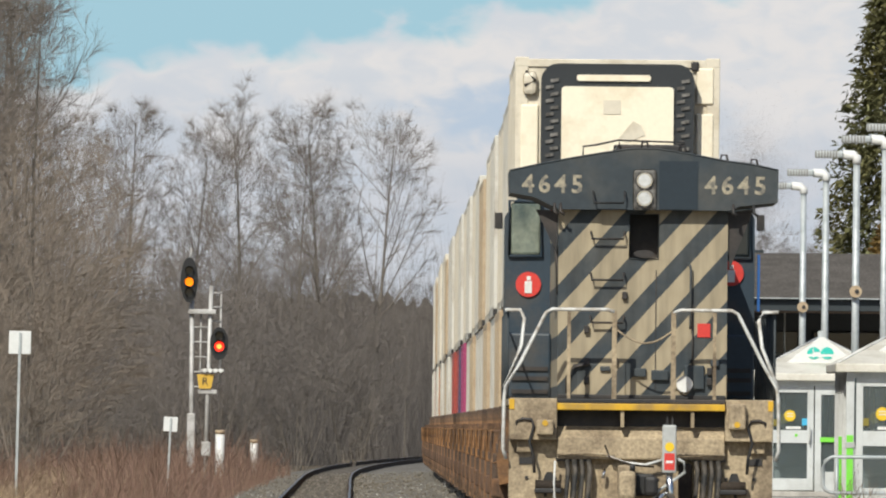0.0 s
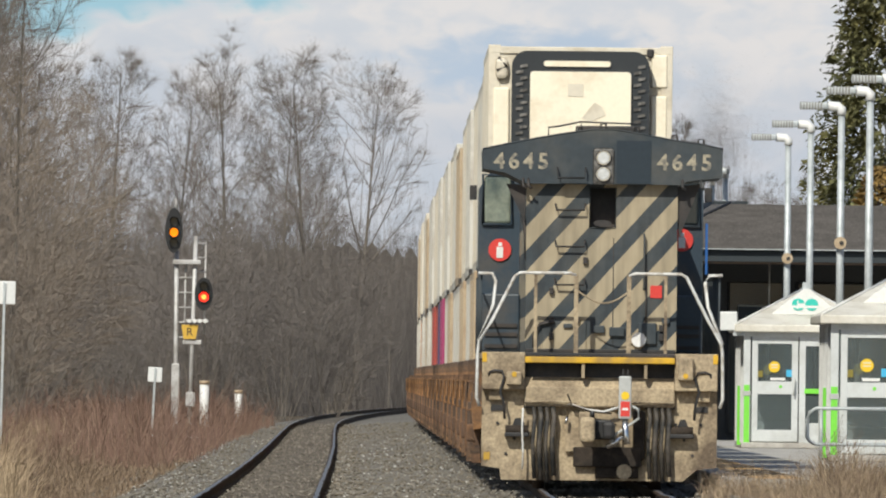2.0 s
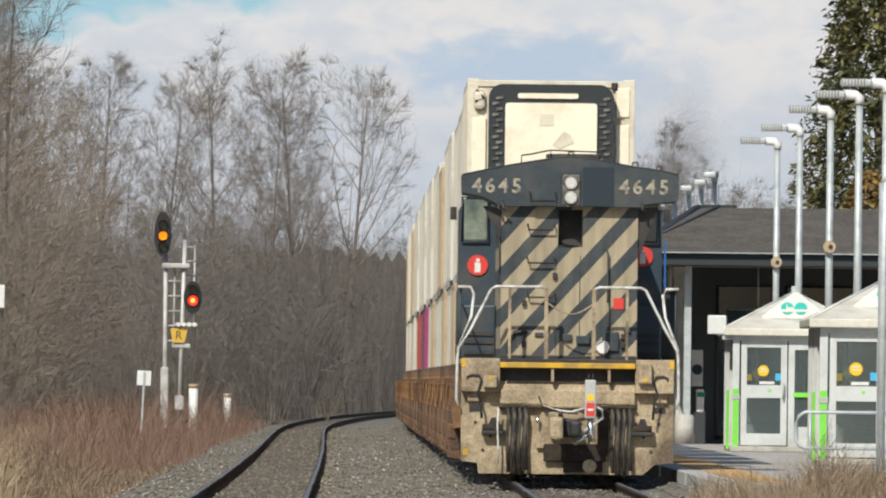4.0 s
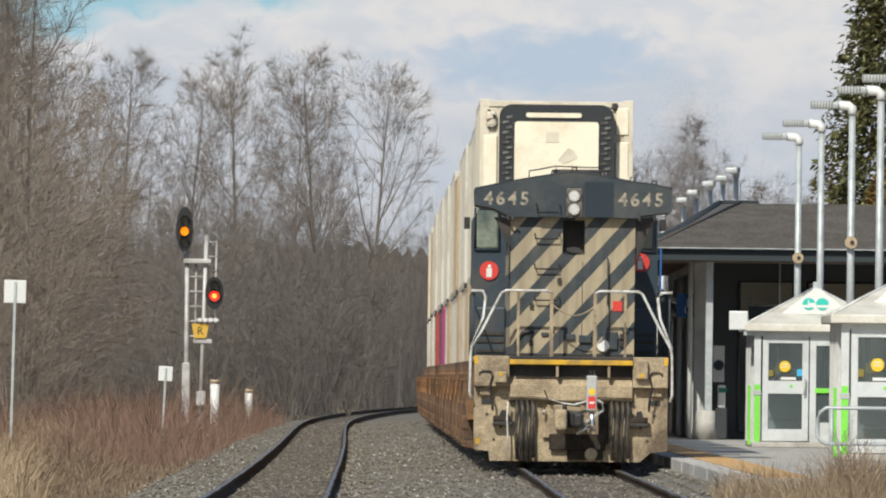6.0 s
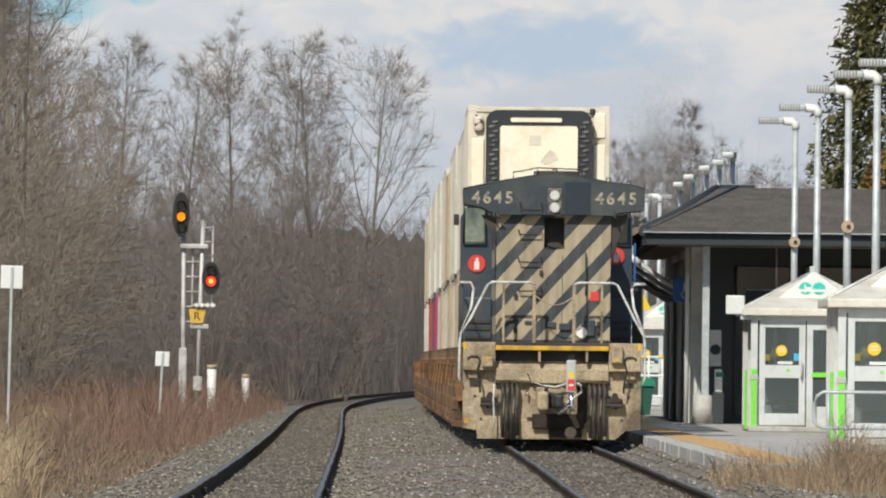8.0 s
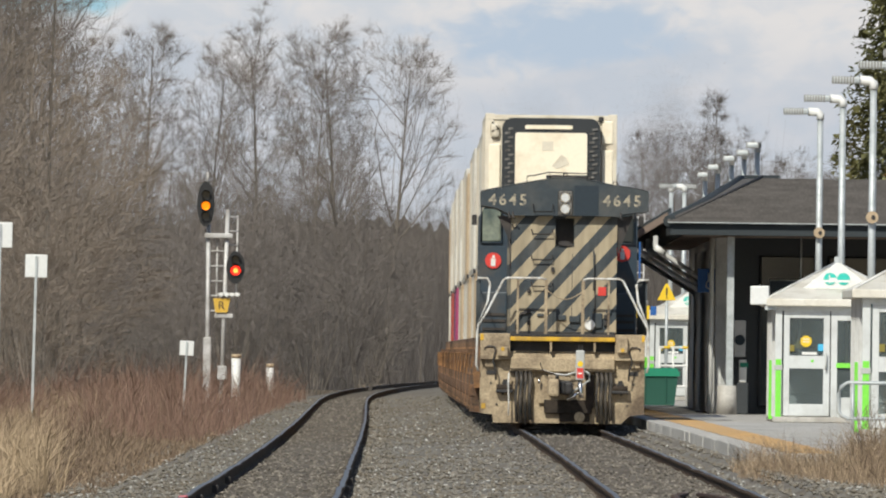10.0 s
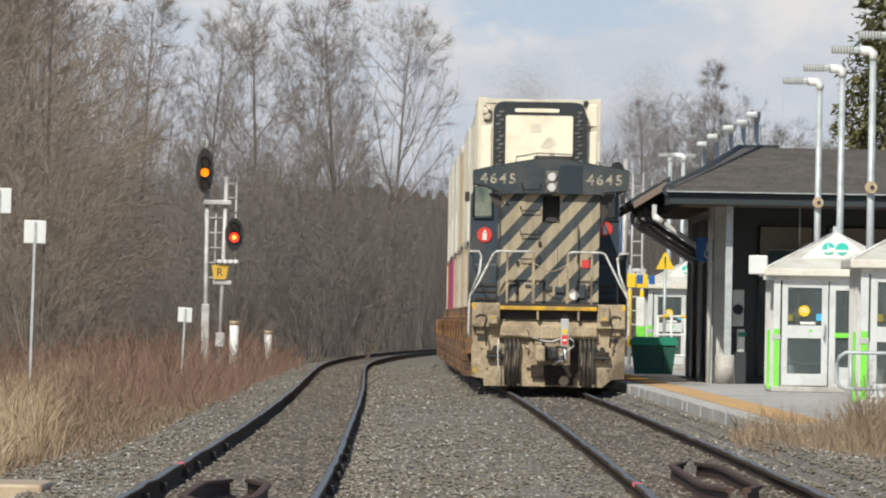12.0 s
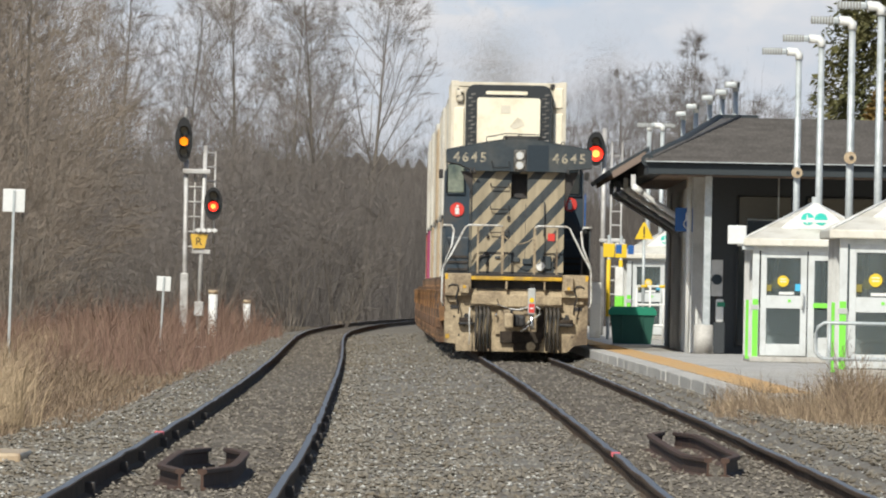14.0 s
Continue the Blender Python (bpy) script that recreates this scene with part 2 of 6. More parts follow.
# shade and haze of the wood's depth, both put into the colour
M_WOODHAZE = paint("far_woods", (0.108, 0.099, 0.094), 1.0, vary=0.35, grain=0.6, stain=(0.12, 0.10, 0.085), stain_amount=0.5, stain_size=0.12, spec=0.05)
M_NEEDLE = paint("spruce_needles", (0.125, 0.130, 0.065), 0.8, vary=0.3, grain=2, spread=0.45, island=True, stain=(0.13, 0.115, 0.045), stain_amount=0.4, stain_size=0.4, spec=0.15)
M_CEDAR = paint("rusty_cedar", (0.20, 0.125, 0.035), 0.85, vary=0.3, grain=2, spread=0.4, island=True)
M_GALV = paint("galvanised", (0.50, 0.53, 0.54), 0.5, 0.25, vary=0.1, stain=(0.36, 0.39, 0.40), stain_amount=0.4, stain_size=3)
M_SILVER = paint("silver_mast", (0.52, 0.51, 0.50), 0.5, 0.2, vary=0.15, stain=(0.33, 0.31, 0.29), stain_amount=0.4)
M_SIGNALBLACK = paint("signal_black", (0.012, 0.012, 0.013), 0.55, vary=0.15)
M_AMBER = glowing("amber_lamp", (1.0, 0.25, 0.0), 1.4)
M_REDLAMP = glowing("red_lamp", (1.0, 0.03, 0.012), 1.6)
M_REDCORE = glowing("red_core", (1.0, 0.36, 0.06), 2.2)
M_PLATEYELLOW = paint("plate_yellow", (0.60, 0.37, 0.05), 0.5, vary=0.1)
M_SIGNBACK = paint("sign_back", (0.70, 0.71, 0.70), 0.45, 0.1, vary=0.06)
M_CONCRETE = paint("concrete", (0.52, 0.50, 0.465), 0.9, vary=0.12, grain=25, stain=(0.28, 0.26, 0.235), stain_amount=0.45, stain_size=0.9)
M_TACTILE = paint("tactile_orange", (0.56, 0.31, 0.09), 0.8, vary=0.15, grain=30, stain=(0.45, 0.33, 0.2), stain_amount=0.4, stain_size=0.5)
M_SHELTER = paint("shelter_grey", (0.58, 0.60, 0.60), 0.5, vary=0.05, stain=(0.45, 0.46, 0.45), stain_amount=0.3)
M_ROOFCREAM = paint("shelter_roof", (0.68, 0.65, 0.58), 0.55, vary=0.06, stain=(0.52, 0.48, 0.40), stain_amount=0.3)
M_LIME = paint("lime_green", (0.19, 0.66, 0.06), 0.5, vary=0.08)
M_TEAL = paint("teal_disc", (0.03, 0.48, 0.40), 0.5, vary=0.05)
M_STICKER = paint("sticker_yellow", (0.78, 0.52, 0.02), 0.5, vary=0.05)
M_STICKERDARK = paint("sticker_olive", (0.22, 0.18, 0.03), 0.5, vary=0.05)
M_STICKERBLUE = paint("sticker_blue", (0.06, 0.42, 0.68), 0.5, vary=0.05)
M_SIGNBLUE = paint("sign_blue", (0.015, 0.10, 0.33), 0.5, vary=0.05)
M_PANE = glass("shelter_glass", (0.30, 0.35, 0.36))
M_DARKPANE = paint("dark_window", (0.025, 0.032, 0.036), 0.08, vary=0.1)
M_SHINGLE = paint("shingles", (0.125, 0.115, 0.110), 0.95, vary=0.2, grain=25, stain=(0.095, 0.088, 0.084), stain_amount=0.5, stain_size=1.5, spec=0.15)
M_FASCIA = paint("fascia_slate", (0.030, 0.038, 0.044), 0.85, vary=0.1)
M_WALL = paint("station_wall", (0.55, 0.55, 0.54), 0.7, vary=0.08, stain=(0.42, 0.42, 0.41), stain_amount=0.3)
# near black: the deep shade under the eaves is put into this colour
M_WALLSHADE = paint("station_dark_wall", (0.035, 0.040, 0.045), 0.7, vary=0.12)
M_SOFFIT = paint("soffit_wood", (0.20, 0.15, 0.12), 0.8, vary=0.12)
M_BIN = paint("bin_green", (0.010, 0.072, 0.050), 0.5, vary=0.1)
M_BINLID = paint("bin_lid", (0.015, 0.22, 0.13), 0.45, vary=0.08)


def striped_paint():
    """Blue hood paint with slanting cream bands."""
    m = M_HOOD.copy()
    m.name = "striped_hood"
    N, L = m.node_tree.nodes, m.node_tree.links
    b = N["Principled BSDF"]
    old = b.inputs["Base Color"].links[0].from_socket
    co, sep = N.new("ShaderNodeTexCoord"), N.new("ShaderNodeSeparateXYZ")
    L.new(co.outputs["Object"], sep.inputs[0])

    def calc(op, a, c):
        n = N.new("ShaderNodeMath")
        n.operation = op
        for s, v in zip(n.inputs, (a, c)):
            if isinstance(v, (int, float)):
                s.default_value = v
            else:
                L.new(v, s)
        return n.outputs[0]
    u = calc("ADD", calc("SUBTRACT", calc("MULTIPLY", sep.outputs["X"], 1.878), calc("MULTIPLY", sep.outputs["Z"], 1.692)), 7.655)
    wob = N.new("ShaderNodeTexNoise")
    wob.inputs["Scale"].default_value = 25
    L.new(co.outputs["Object"], wob.inputs["Vector"])
    u = calc("ADD", u, calc("MULTIPLY", calc("SUBTRACT", wob.outputs["Fac"], 0.5), 0.025))
    band = calc("LESS_THAN", calc("FRACT", u, 0), 0.54)
    cream = N.new("ShaderNodeTexNoise")
    cream.inputs["Scale"].default_value = 4
    cream.inputs["Detail"].default_value = 6
    L.new(co.outputs["Object"], cream.inputs["Vector"])
    cr = N.new("ShaderNodeMix")
    cr.data_type = "RGBA"
    cr.inputs["A"].default_value, cr.inputs["B"].default_value = (0.42, 0.355, 0.25, 1), (0.31, 0.255, 0.17, 1)
    L.new(cream.outputs["Fac"], cr.inputs["Factor"])
    mx = N.new("ShaderNodeMix")
    mx.data_type = "RGBA"
    L.new(band, mx.inputs["Factor"])
    L.new(old, mx.inputs["A"])
    L.new(cr.outputs["Result"], mx.inputs["B"])
    # rain-washed grime, drawn out downwards
    run = N.new("ShaderNodeMapping")
    run.inputs["Scale"].default_value = (9, 9, 1.1)
    L.new(co.outputs["Object"], run.inputs[0])
    grime = N.new("ShaderNodeTexNoise")
    grime.inputs["Scale"].default_value, grime.inputs["Detail"].default_value = 1.0, 7
    L.new(run.outputs[0], grime.inputs["Vector"])
    gr = N.new("ShaderNodeMapRange")
    gr.inputs["From Min"].default_value, gr.inputs["From Max"].default_value = 0.3, 0.6
    gr.inputs["To Min"].default_value, gr.inputs["To Max"].default_value = 0.72, 1.04
    L.new(grime.outputs["Fac"], gr.inputs["Value"])
    sc = N.new("ShaderNodeVectorMath")
    sc.operation = "SCALE"
    L.new(mx.outputs["Result"], sc.inputs[0])
    L.new(gr.outputs["Result"], sc.inputs["Scale"])
    L.new(sc.outputs[0], b.inputs["Base Color"])
    return m


M_STRIPED = striped_paint()


# ---- sky far behind ----
def sky_backdrop():
    """Pale blue sky over a long bank of cloud that climbs to one side, with a soft blue gap in it."""
    m = bpy.data.materials.new("sky_glow")
    m.use_nodes = True
    N, L = m.node_tree.nodes, m.node_tree.links
    N.remove(N["Principled BSDF"])
    em = N.new("ShaderNodeEmission")
    co, sep = N.new("ShaderNodeTexCoord"), N.new("ShaderNodeSeparateXYZ")
    L.new(co.outputs["Object"], sep.inputs[0])

    def calc(op, a, b=0.0):
        n = N.new("ShaderNodeMath")
        n.operation = op
        for k, v in zip(n.inputs, (a, b)):
            if isinstance(v, (int, float)):
                k.default_value = v
            else:
                L.new(v, k)
        return n.outputs[0]

    def cloud(scale, detail, shift):
        mp, nz = N.new("ShaderNodeMapping"), N.new("ShaderNodeTexNoise")
        mp.inputs["Scale"].default_value = (scale, 1, scale * 1.7)
        mp.inputs["Location"].default_value = (shift, 0, shift)
        L.new(co.outputs["Object"], mp.inputs[0])
        nz.inputs["Scale"].default_value, nz.inputs["Detail"].default_value, nz.inputs["Distortion"].default_value = 1.0, detail, 0.4
        L.new(mp.outputs[0], nz.inputs["Vector"])
        return calc("SUBTRACT", nz.outputs["Fac"], 0.5)

    def soft(v, a, b):
        r = N.new("ShaderNodeMapRange")
        r.interpolation_type = "SMOOTHSTEP"
        r.inputs["From Min"].default_value, r.inputs["From Max"].default_value = a, b
        L.new(v, r.inputs["Value"])
        return r.outputs["Result"]

    def blend(f, a, b):
        n = N.new("ShaderNodeMix")
        n.data_type = "RGBA"
        L.new(f, n.inputs["Factor"])
        for k, v in zip(("A", "B"), (a, b)):
            if isinstance(v, tuple):
                n.inputs[k].default_value = (*v, 1)
            else:
                L.new(v, n.inputs[k])
        return n.outputs["Result"]
    X, Z = sep.outputs["X"], sep.outputs["Z"]
    big, small = cloud(0.045, 4, 1.3), cloud(0.16, 5, 4.1)
    # the cloud bank's upper edge
    over = calc("SUBTRACT", Z, calc("ADD", calc("MULTIPLY", calc("ADD", X, 46.0), 0.15), 52.5))
    over = calc("ADD", over, calc("ADD", calc("MULTIPLY", big, 16.0), calc("MULTIPLY", small, 7.0)))
    clear_sky = soft(over, -1.6, 2.2)
    # a blue gap within the bank, drawn out to one side
    gx = calc("DIVIDE", calc("SUBTRACT", X, 13.0), 17.0)
    gz = calc("DIVIDE", calc("SUBTRACT", calc("SUBTRACT", Z, 46.5), calc("MULTIPLY", X, 0.05)), 4.6)
    gap = calc("ADD", calc("ADD", calc("MULTIPLY", gx, gx), calc("MULTIPLY", gz, gz)), calc("MULTIPLY", small, 3.4))
    gap = calc("SUBTRACT", 1.0, soft(gap, 0.1, 1.9))
    low = soft(calc("ADD", Z, calc("MULTIPLY", big, 30.0)), 36.0, 54.0)
    bank = blend(low, (0.66, 0.685, 0.735), (0.82, 0.80, 0.79))
    wisp = soft(calc("ADD", calc("MULTIPLY", small, 1.6), calc("MULTIPLY", big, 1.4)), -0.28, 0.30)
    bank = blend(wisp, blend(low, (0.60, 0.65, 0.72), (0.70, 0.73, 0.77)), bank)
    col = blend(gap, bank, (0.53, 0.63, 0.75))
    col = blend(clear_sky, col, (0.40, 0.64, 0.745))
    L.new(col, em.inputs["Color"])
    L.new(em.outputs[0], N["Material Output"].inputs[0])
    ob = raw("backdrop_sky", [(-400, 3600, -40), (400, 3600, -40), (400, 3600, 260), (-400, 3600, 260)], [(0, 1, 2, 3)], m)
    return tagged(ob, "pale blue spring sky with broad white clouds", "sky", kind="structure")


sky_backdrop()


# ---- ground, ballast and rails ----
def strip(name, offsets, z, ys, material, label, category, kind="structure", centre=track_x, rough=0.0):
    """A sheet across offsets from the track's centre, following the line."""
    rng = np.random.default_rng(5)
    vs, fs, n = [], [], len(offsets)
    for y in ys:
        c = centre(min(y, 1750))
        for o, zz in zip(offsets, z):
            dx, dz = lay(o, y)
            vs.append((c + o + dx, y, zz + dz + rough * rng.normal()))
    for i in range(len(ys) - 1):
        for j in range(n - 1):
            a = i * n + j
            fs.append((a, a + 1, a + 1 + n, a + n))
    return tagged(raw(name, vs, fs, material), label, category, kind=kind)


FAR_YS = [-60, 0, 60] + list(range(100, 1760, 10))
ground = raw("ground", [(-1500, -200, -0.75), (1500, -200, -0.75), (1500, 4000, -0.75), (-1500, 4000, -0.75)], [(0, 1, 2, 3)], M_GROUND)
tagged(ground, "flat brown earth that reaches the horizon", "ground", kind="structure")
strip("ballast", [-8.2, -6.6, -6.2, -5.2, -3.4, -2.4, -1.4, -0.9, 0.9, 1.25, 1.55, 2.6, 3.2], [-0.72, -0.30, -0.22, -0.19, -0.19, -0.17, -0.16, -0.14, -0.14, -0.10, 0.02, 0.0, -0.72],
      FAR_YS, M_BALLAST, "grey crushed stone ballast under two railway tracks", "ballast", rough=0.008)
for side, name in ((0, "track_bed"), (-GAP, "track_bed")):
    strip(name, [side - 0.66, side, side + 0.66], [-0.115, -0.10, -0.115] if side == 0 else [-0.165, -0.15, -0.165], FAR_YS, M_BED,
          "brown oily ballast between two rails", "track bed", rough=0.006)
strip("verge", [-60, -20, -12, -8.0, -7.2], [-0.2, -0.25, -0.35, -0.45, -0.62], FAR_YS, M_GROUND, "dry brown verge beside the railway", "verge", rough=0.04)
strip("verge", [2.3, 3.2, 9, 40], [-0.3, -0.14, -0.12, -0.12], [-60, 0] + list(range(60, 330, 10)), M_GROUND, "dry earth bank beside the track", "verge", rough=0.03)

RAIL_SHAPE = [(-0.07, -0.172), (0.07, -0.172), (0.07, -0.158), (0.012, -0.138), (0.010, -0.045), (0.036, -0.034), (0.036, -0.006),
              (0.028, 0.0), (-0.028, 0.0), (-0.036, -0.006), (-0.036, -0.034), (-0.010, -0.045), (-0.012, -0.138), (-0.07, -0.158)]


def rail(offset, label):
    ys = [-60, 0, 60] + list(range(100, 1740, 6))
    wob = np.random.default_rng(int(offset * 10) + 90)
    n = len(RAIL_SHAPE)
    vs, fs, top = [], [], []
    for y in ys:
        c, dz = lay(offset, y)
        c += track_x(y) + offset + 0.006 * wob.normal()
        dz += 0.004 * wob.normal()
        vs += [(c + x, y, z + dz) for x, z in RAIL_SHAPE]
    for i in range(len(ys) - 1):
        for j in range(n):
            a, b = i * n + j, i * n + (j + 1) % n
            (top if j == 7 else fs).append((a, b, b + n, a + n))
    ob = raw("rail", vs, fs + top, M_RAIL)
    ob.data.materials.append(M_RAILTOP)
    ob.data.polygons.foreach_set("material_index", [0] * len(fs) + [1] * len(top))
    tagged(ob, label, "rail", "rails of the two tracks", "structure")
    return ob


RAILS = [rail(o, l) for o, l in ((-HALF, "rusty steel rail with a worn bright top"), (HALF, "rusty steel rail beside the platform"),
                                 (-GAP - HALF, "rusty steel rail beside the grass verge"), (-GAP + HALF, "rusty steel rail with a worn top"))]


def clamps(parent, offset):
    """Rail anchors at the foot of a rail, each a part."""
    shared = None
    for y in [165 + 19.3 * i + (i * 37 % 5) * 1.5 for i in range(8)]:
        c, dz = lay(offset, y)
        c += track_x(y) + offset
        if shared is None:
            shared = part("clamp", box(B(), -0.085, 0.085, -0.06, 0.06, -0.17, -0.055, 0.012), M_BLACK, parent)
            shared.matrix_basis = pose(c, y, dz)
        else:
            o = new("clamp", shared.data)
            o.parent, o.matrix_basis = parent, pose(c, y, dz)


clamps(RAILS[2], -GAP - HALF)
clamps(RAILS[3], -GAP + HALF)


def paint_mark(offset, y):
    c, dz = lay(offset, y)
    c += track_x(y) + offset
    ob = part("paint_mark", box(B(), c - 0.039, c + 0.039, y, y + 1.6, dz - 0.03, dz + 0.004, 0.002), M_PINK)
    return tagged(ob, "pink survey paint on the rail", "paint mark")


paint_mark(-GAP - HALF, 246)
paint_mark(-HALF, 223)


def guard_rails(centre, y0, y1, half, label, lift=0.012):
    """Two old rails laid inside a track, their ends bent towards each other."""
    root = thing("guard_rails", label, "guard rail", group="guard rails inside the tracks")
    for s in (-1, 1):
        bm = B()
        pts = [(0.30, y0), (0.95, y0 + 4.5), (1.0, y0 + 9), (1.0, y1 - 9), (0.95, y1 - 4.5), (0.30, y1)]
        n = len(RAIL_SHAPE)
        rings = []
        for k, y in pts:
            cx = track_x(y) + centre + s * half * k
            rings.append([bm.verts.new((cx + x, y, z + lift)) for x, z in RAIL_SHAPE])
        for a, b in zip(rings, rings[1:]):
            for j in range(n):
                bm.faces.new((a[j], b[j], b[(j + 1) % n], a[(j + 1) % n]))
        bm.faces.new(rings[0])
        bm.faces.new(rings[-1][::-1])
        part("bar", bm, M_GUARD, root)
    return root


guard_rails(-GAP, 193, 219, 0.29, "rust-brown steel guard rails with bent ends inside the track")
guard_rails(0.0, 211, 250, 0.24, "rust-brown steel guard rails lying between the platform track's rails", 0.055)


# ---- locomotive: origin at the track's centre under its rear end, body towards +y ----
def locomotive():
    root = thing("locomotive", "dark blue diesel locomotive with cream slanting stripes on its muddy rear", "locomotive")
    # frame, deck, pilot
    part("underframe", box(B(), -1.45, 1.45, 0.35, 21.6, 1.15, 1.70), M_BLACK, root)
    part("deck", box(B(), -1.55, 1.55, 0.12, 21.8, 1.70, 1.78, 0.01), M_MUD, root)
    pilot = part("pilot", prism(B(), [(-1.54, 0.30), (-1.30, 0.27), (-1.28, 0.12), (1.10, 0.12), (1.28, 0.27), (1.54, 0.30), (1.54, 1.30), (-1.54, 1.30)], 0.28, 0.36), M_MUD, root, "mud-caked steel pilot plate")
    part("end_sill", box(B(), -1.54, -0.98, 0.10, 0.30, 1.30, 1.79, 0.015), M_MUD, root, "muddy end sill corner")
    part("end_sill", box(B(), 0.98, 1.54, 0.10, 0.30, 1.30, 1.79, 0.015), M_MUD, root, "muddy end sill corner")
    part("end_beam", box(B(), -0.98, 0.98, 0.16, 0.36, 1.08, 1.34, 0.02), M_MUD, root)
    bm = B()
    q = [bm.verts.new(p) for p in ((-0.975, 0.20, 1.335), (0.975, 0.20, 1.335), (0.975, 0.62, 1.70), (-0.975, 0.62, 1.70), (-0.975, 0.26, 1.335), (0.975, 0.26, 1.335), (0.975, 0.68, 1.70), (-0.975, 0.68, 1.70))]
    for f in ((0, 1, 2, 3), (7, 6, 5, 4), (0, 4, 5, 1), (1, 5, 6, 2), (2, 6, 7, 3), (3, 7, 4, 0)):
        bm.faces.new([q[i] for i in f])
    part("recess", bm, M_MUD, root, "muddy sloping plate under the walkway")
    part("walkway_edge", box(B(), -0.98, 0.98, 0.06, 0.30, 1.735, 1.79, 0.01), M_BLACK, root)
    part("yellow_strip", box(B(), -0.98, 0.98, 0.045, 0.07, 1.655, 1.735, 0.01), M_YELLOW, root, "yellow walkway edge")
    for x in (-0.22, 0.6):
        part("bracket", box(B(), x - 0.02, x + 0.02, 0.08, 0.34, 1.46, 1.66), M_MUD, root)
    for s in (-1, 1):
        part("corner_mark", box(B(), s * 1.51 - 0.03, s * 1.51 + 0.03, 0.09, 0.1, 1.66, 1.78), M_YELLOW, root, "yellow corner mark")
        b = part("lamp_box", box(B(), s * 1.12 - 0.10, s * 1.12 + 0.10, -0.02, 0.2, 1.40 + 0.04 * s, 1.64 + 0.10 * s, 0.025), M_MUD, root)
        part("marker_light", disc(B(), s * 1.12, -0.03, -0.018, 1.50, 0.035, 14), M_YELLOW, b)
        # step well, brake cylinder and lift bar
        part("step", box(B(), s * 1.08 - 0.16, s * 1.08 + 0.16, 0.10, 0.30, 0.68, 0.74, 0.015), M_BLACK, root)
        bm = B()
        tube(bm, [(s * 1.08 - 0.15, 0.17, 0.775), (s * 1.08 + 0.15, 0.17, 0.775)], 0.06, 14)
        part("step_tube", bm, M_SOOTSHADE, root)
        part("step_bracket", prism(B(), [(s * 1.08 - 0.07, 0.80), (s * 1.08 + 0.09, 0.80), (s * 1.08 + 0.05, 0.93), (s * 1.08 - 0.02, 0.93)], 0.20, 0.29), M_BLACK, root)
        loop = [(s * 1.46, 0.14, 1.36), (s * 1.45, 0.10, 1.52), (s * 1.38, 0.08, 1.55), (s * 1.28, 0.08, 1.54), (s * 1.25, 0.08, 1.46),
                (s * 1.30, 0.08, 1.28), (s * 1.25, 0.08, 1.10), (s * 1.24, 0.1, 0.92)]
        part("lift_bar", tube(B(), loop, 0.018, 8), M_BLACK, root)
        part("step_plate", box(B(), s * 1.36 - 0.09, s * 1.36 + 0.09, 0.2, 0.29, 1.16, 1.42, 0.015), M_MUD, root)
        part("slot", box(B(), s * 1.33 - 0.09, s * 1.33 + 0.09, 0.265, 0.278, 1.02, 1.10), M_BLACK, root)
        # hanging hoses
        part("hose_rack", box(B(), s * 0.79 - 0.20, s * 0.79 + 0.20, 0.18, 0.28, 1.06, 1.11, 0.01), M_BLACK, root)
        for k in range(4):
            x = (0.78 if s > 0 else -0.73) - 0.13 + 0.085 * k
            z1 = (0.14, 0.12, 0.10, 0.18)[k]
            part("hose", tube(B(), [(x, 0.2, 1.08), (x + 0.012, 0.12, 0.95), (x - 0.01, 0.12, 0.6), (x + 0.015, 0.14, z1)], 0.027 + 0.006 * (k % 2), 8), M_RUBBER, root)
        part("lever_bar", tube(B(), [(s * 0.98, 0.13, 1.14), (s * 0.60, 0.11, 1.15), (s * 0.30, 0.11, 1.13)], 0.016, 6), M_MUD, root)
        for k in range(4):
            x = s * (1.00 + 0.11 * k)
            part("bolt", disc(B(), x, 0.262, 0.282, 0.86 - 0.2 * (k % 3), 0.022, 8), M_BLACK, root)
        part("corner_patch", box(B(), s * 1.47 - 0.04, s * 1.47 + 0.04, 0.272, 0.284, 0.38, 0.48), M_YELLOW if s < 0 else M_MUD, root)
    part("white_hose", tube(B(), [(-1.0, 0.1, 1.06), (-1.01, 0.1, 0.8), (-0.995, 0.1, 0.5), (-1.0, 0.1, 0.26)], 0.014, 6), M_WHITERAIL, root)
    # coupler
    cp = part("coupler", prism(B(), [(-0.44, 0.50), (0.30, 0.50), (0.30, 0.96), (0.18, 1.02), (-0.36, 1.02), (-0.44, 0.92)], 0.2, 0.29), M_MUD, root)
    # solid dark blocks stand for the shade in the openings here
    part("pocket", box(B(), -0.34, 0.56, 0.17, 0.205, 0.30, 0.56, 0.02), M_SOOTSHADE, cp)
    part("pocket", box(B(), -0.05, 0.52, 0.22, 0.275, 0.15, 0.31, 0.02), M_SOOTSHADE, cp)
    part("pocket", box(B(), 0.44, 0.60, 0.18, 0.275, 0.40, 1.04, 0.02), M_SOOTSHADE, cp)
    part("cover_plate", box(B(), -0.27, -0.08, 0.02, 0.2, 0.70, 1.02, 0.02), M_MUD, cp)
    part("lug", disc(B(), 0.33, 0.13, 0.19, 0.24, 0.10, 16), M_MUD, cp)
    part("chain", tube(B(), [(-0.42, 0.1, 1.25), (-0.36, 0.06, 1.10), (-0.1, 0.04, 1.02), (0.16, 0.04, 1.0)], 0.012, 6), M_SOOTSHADE, cp)
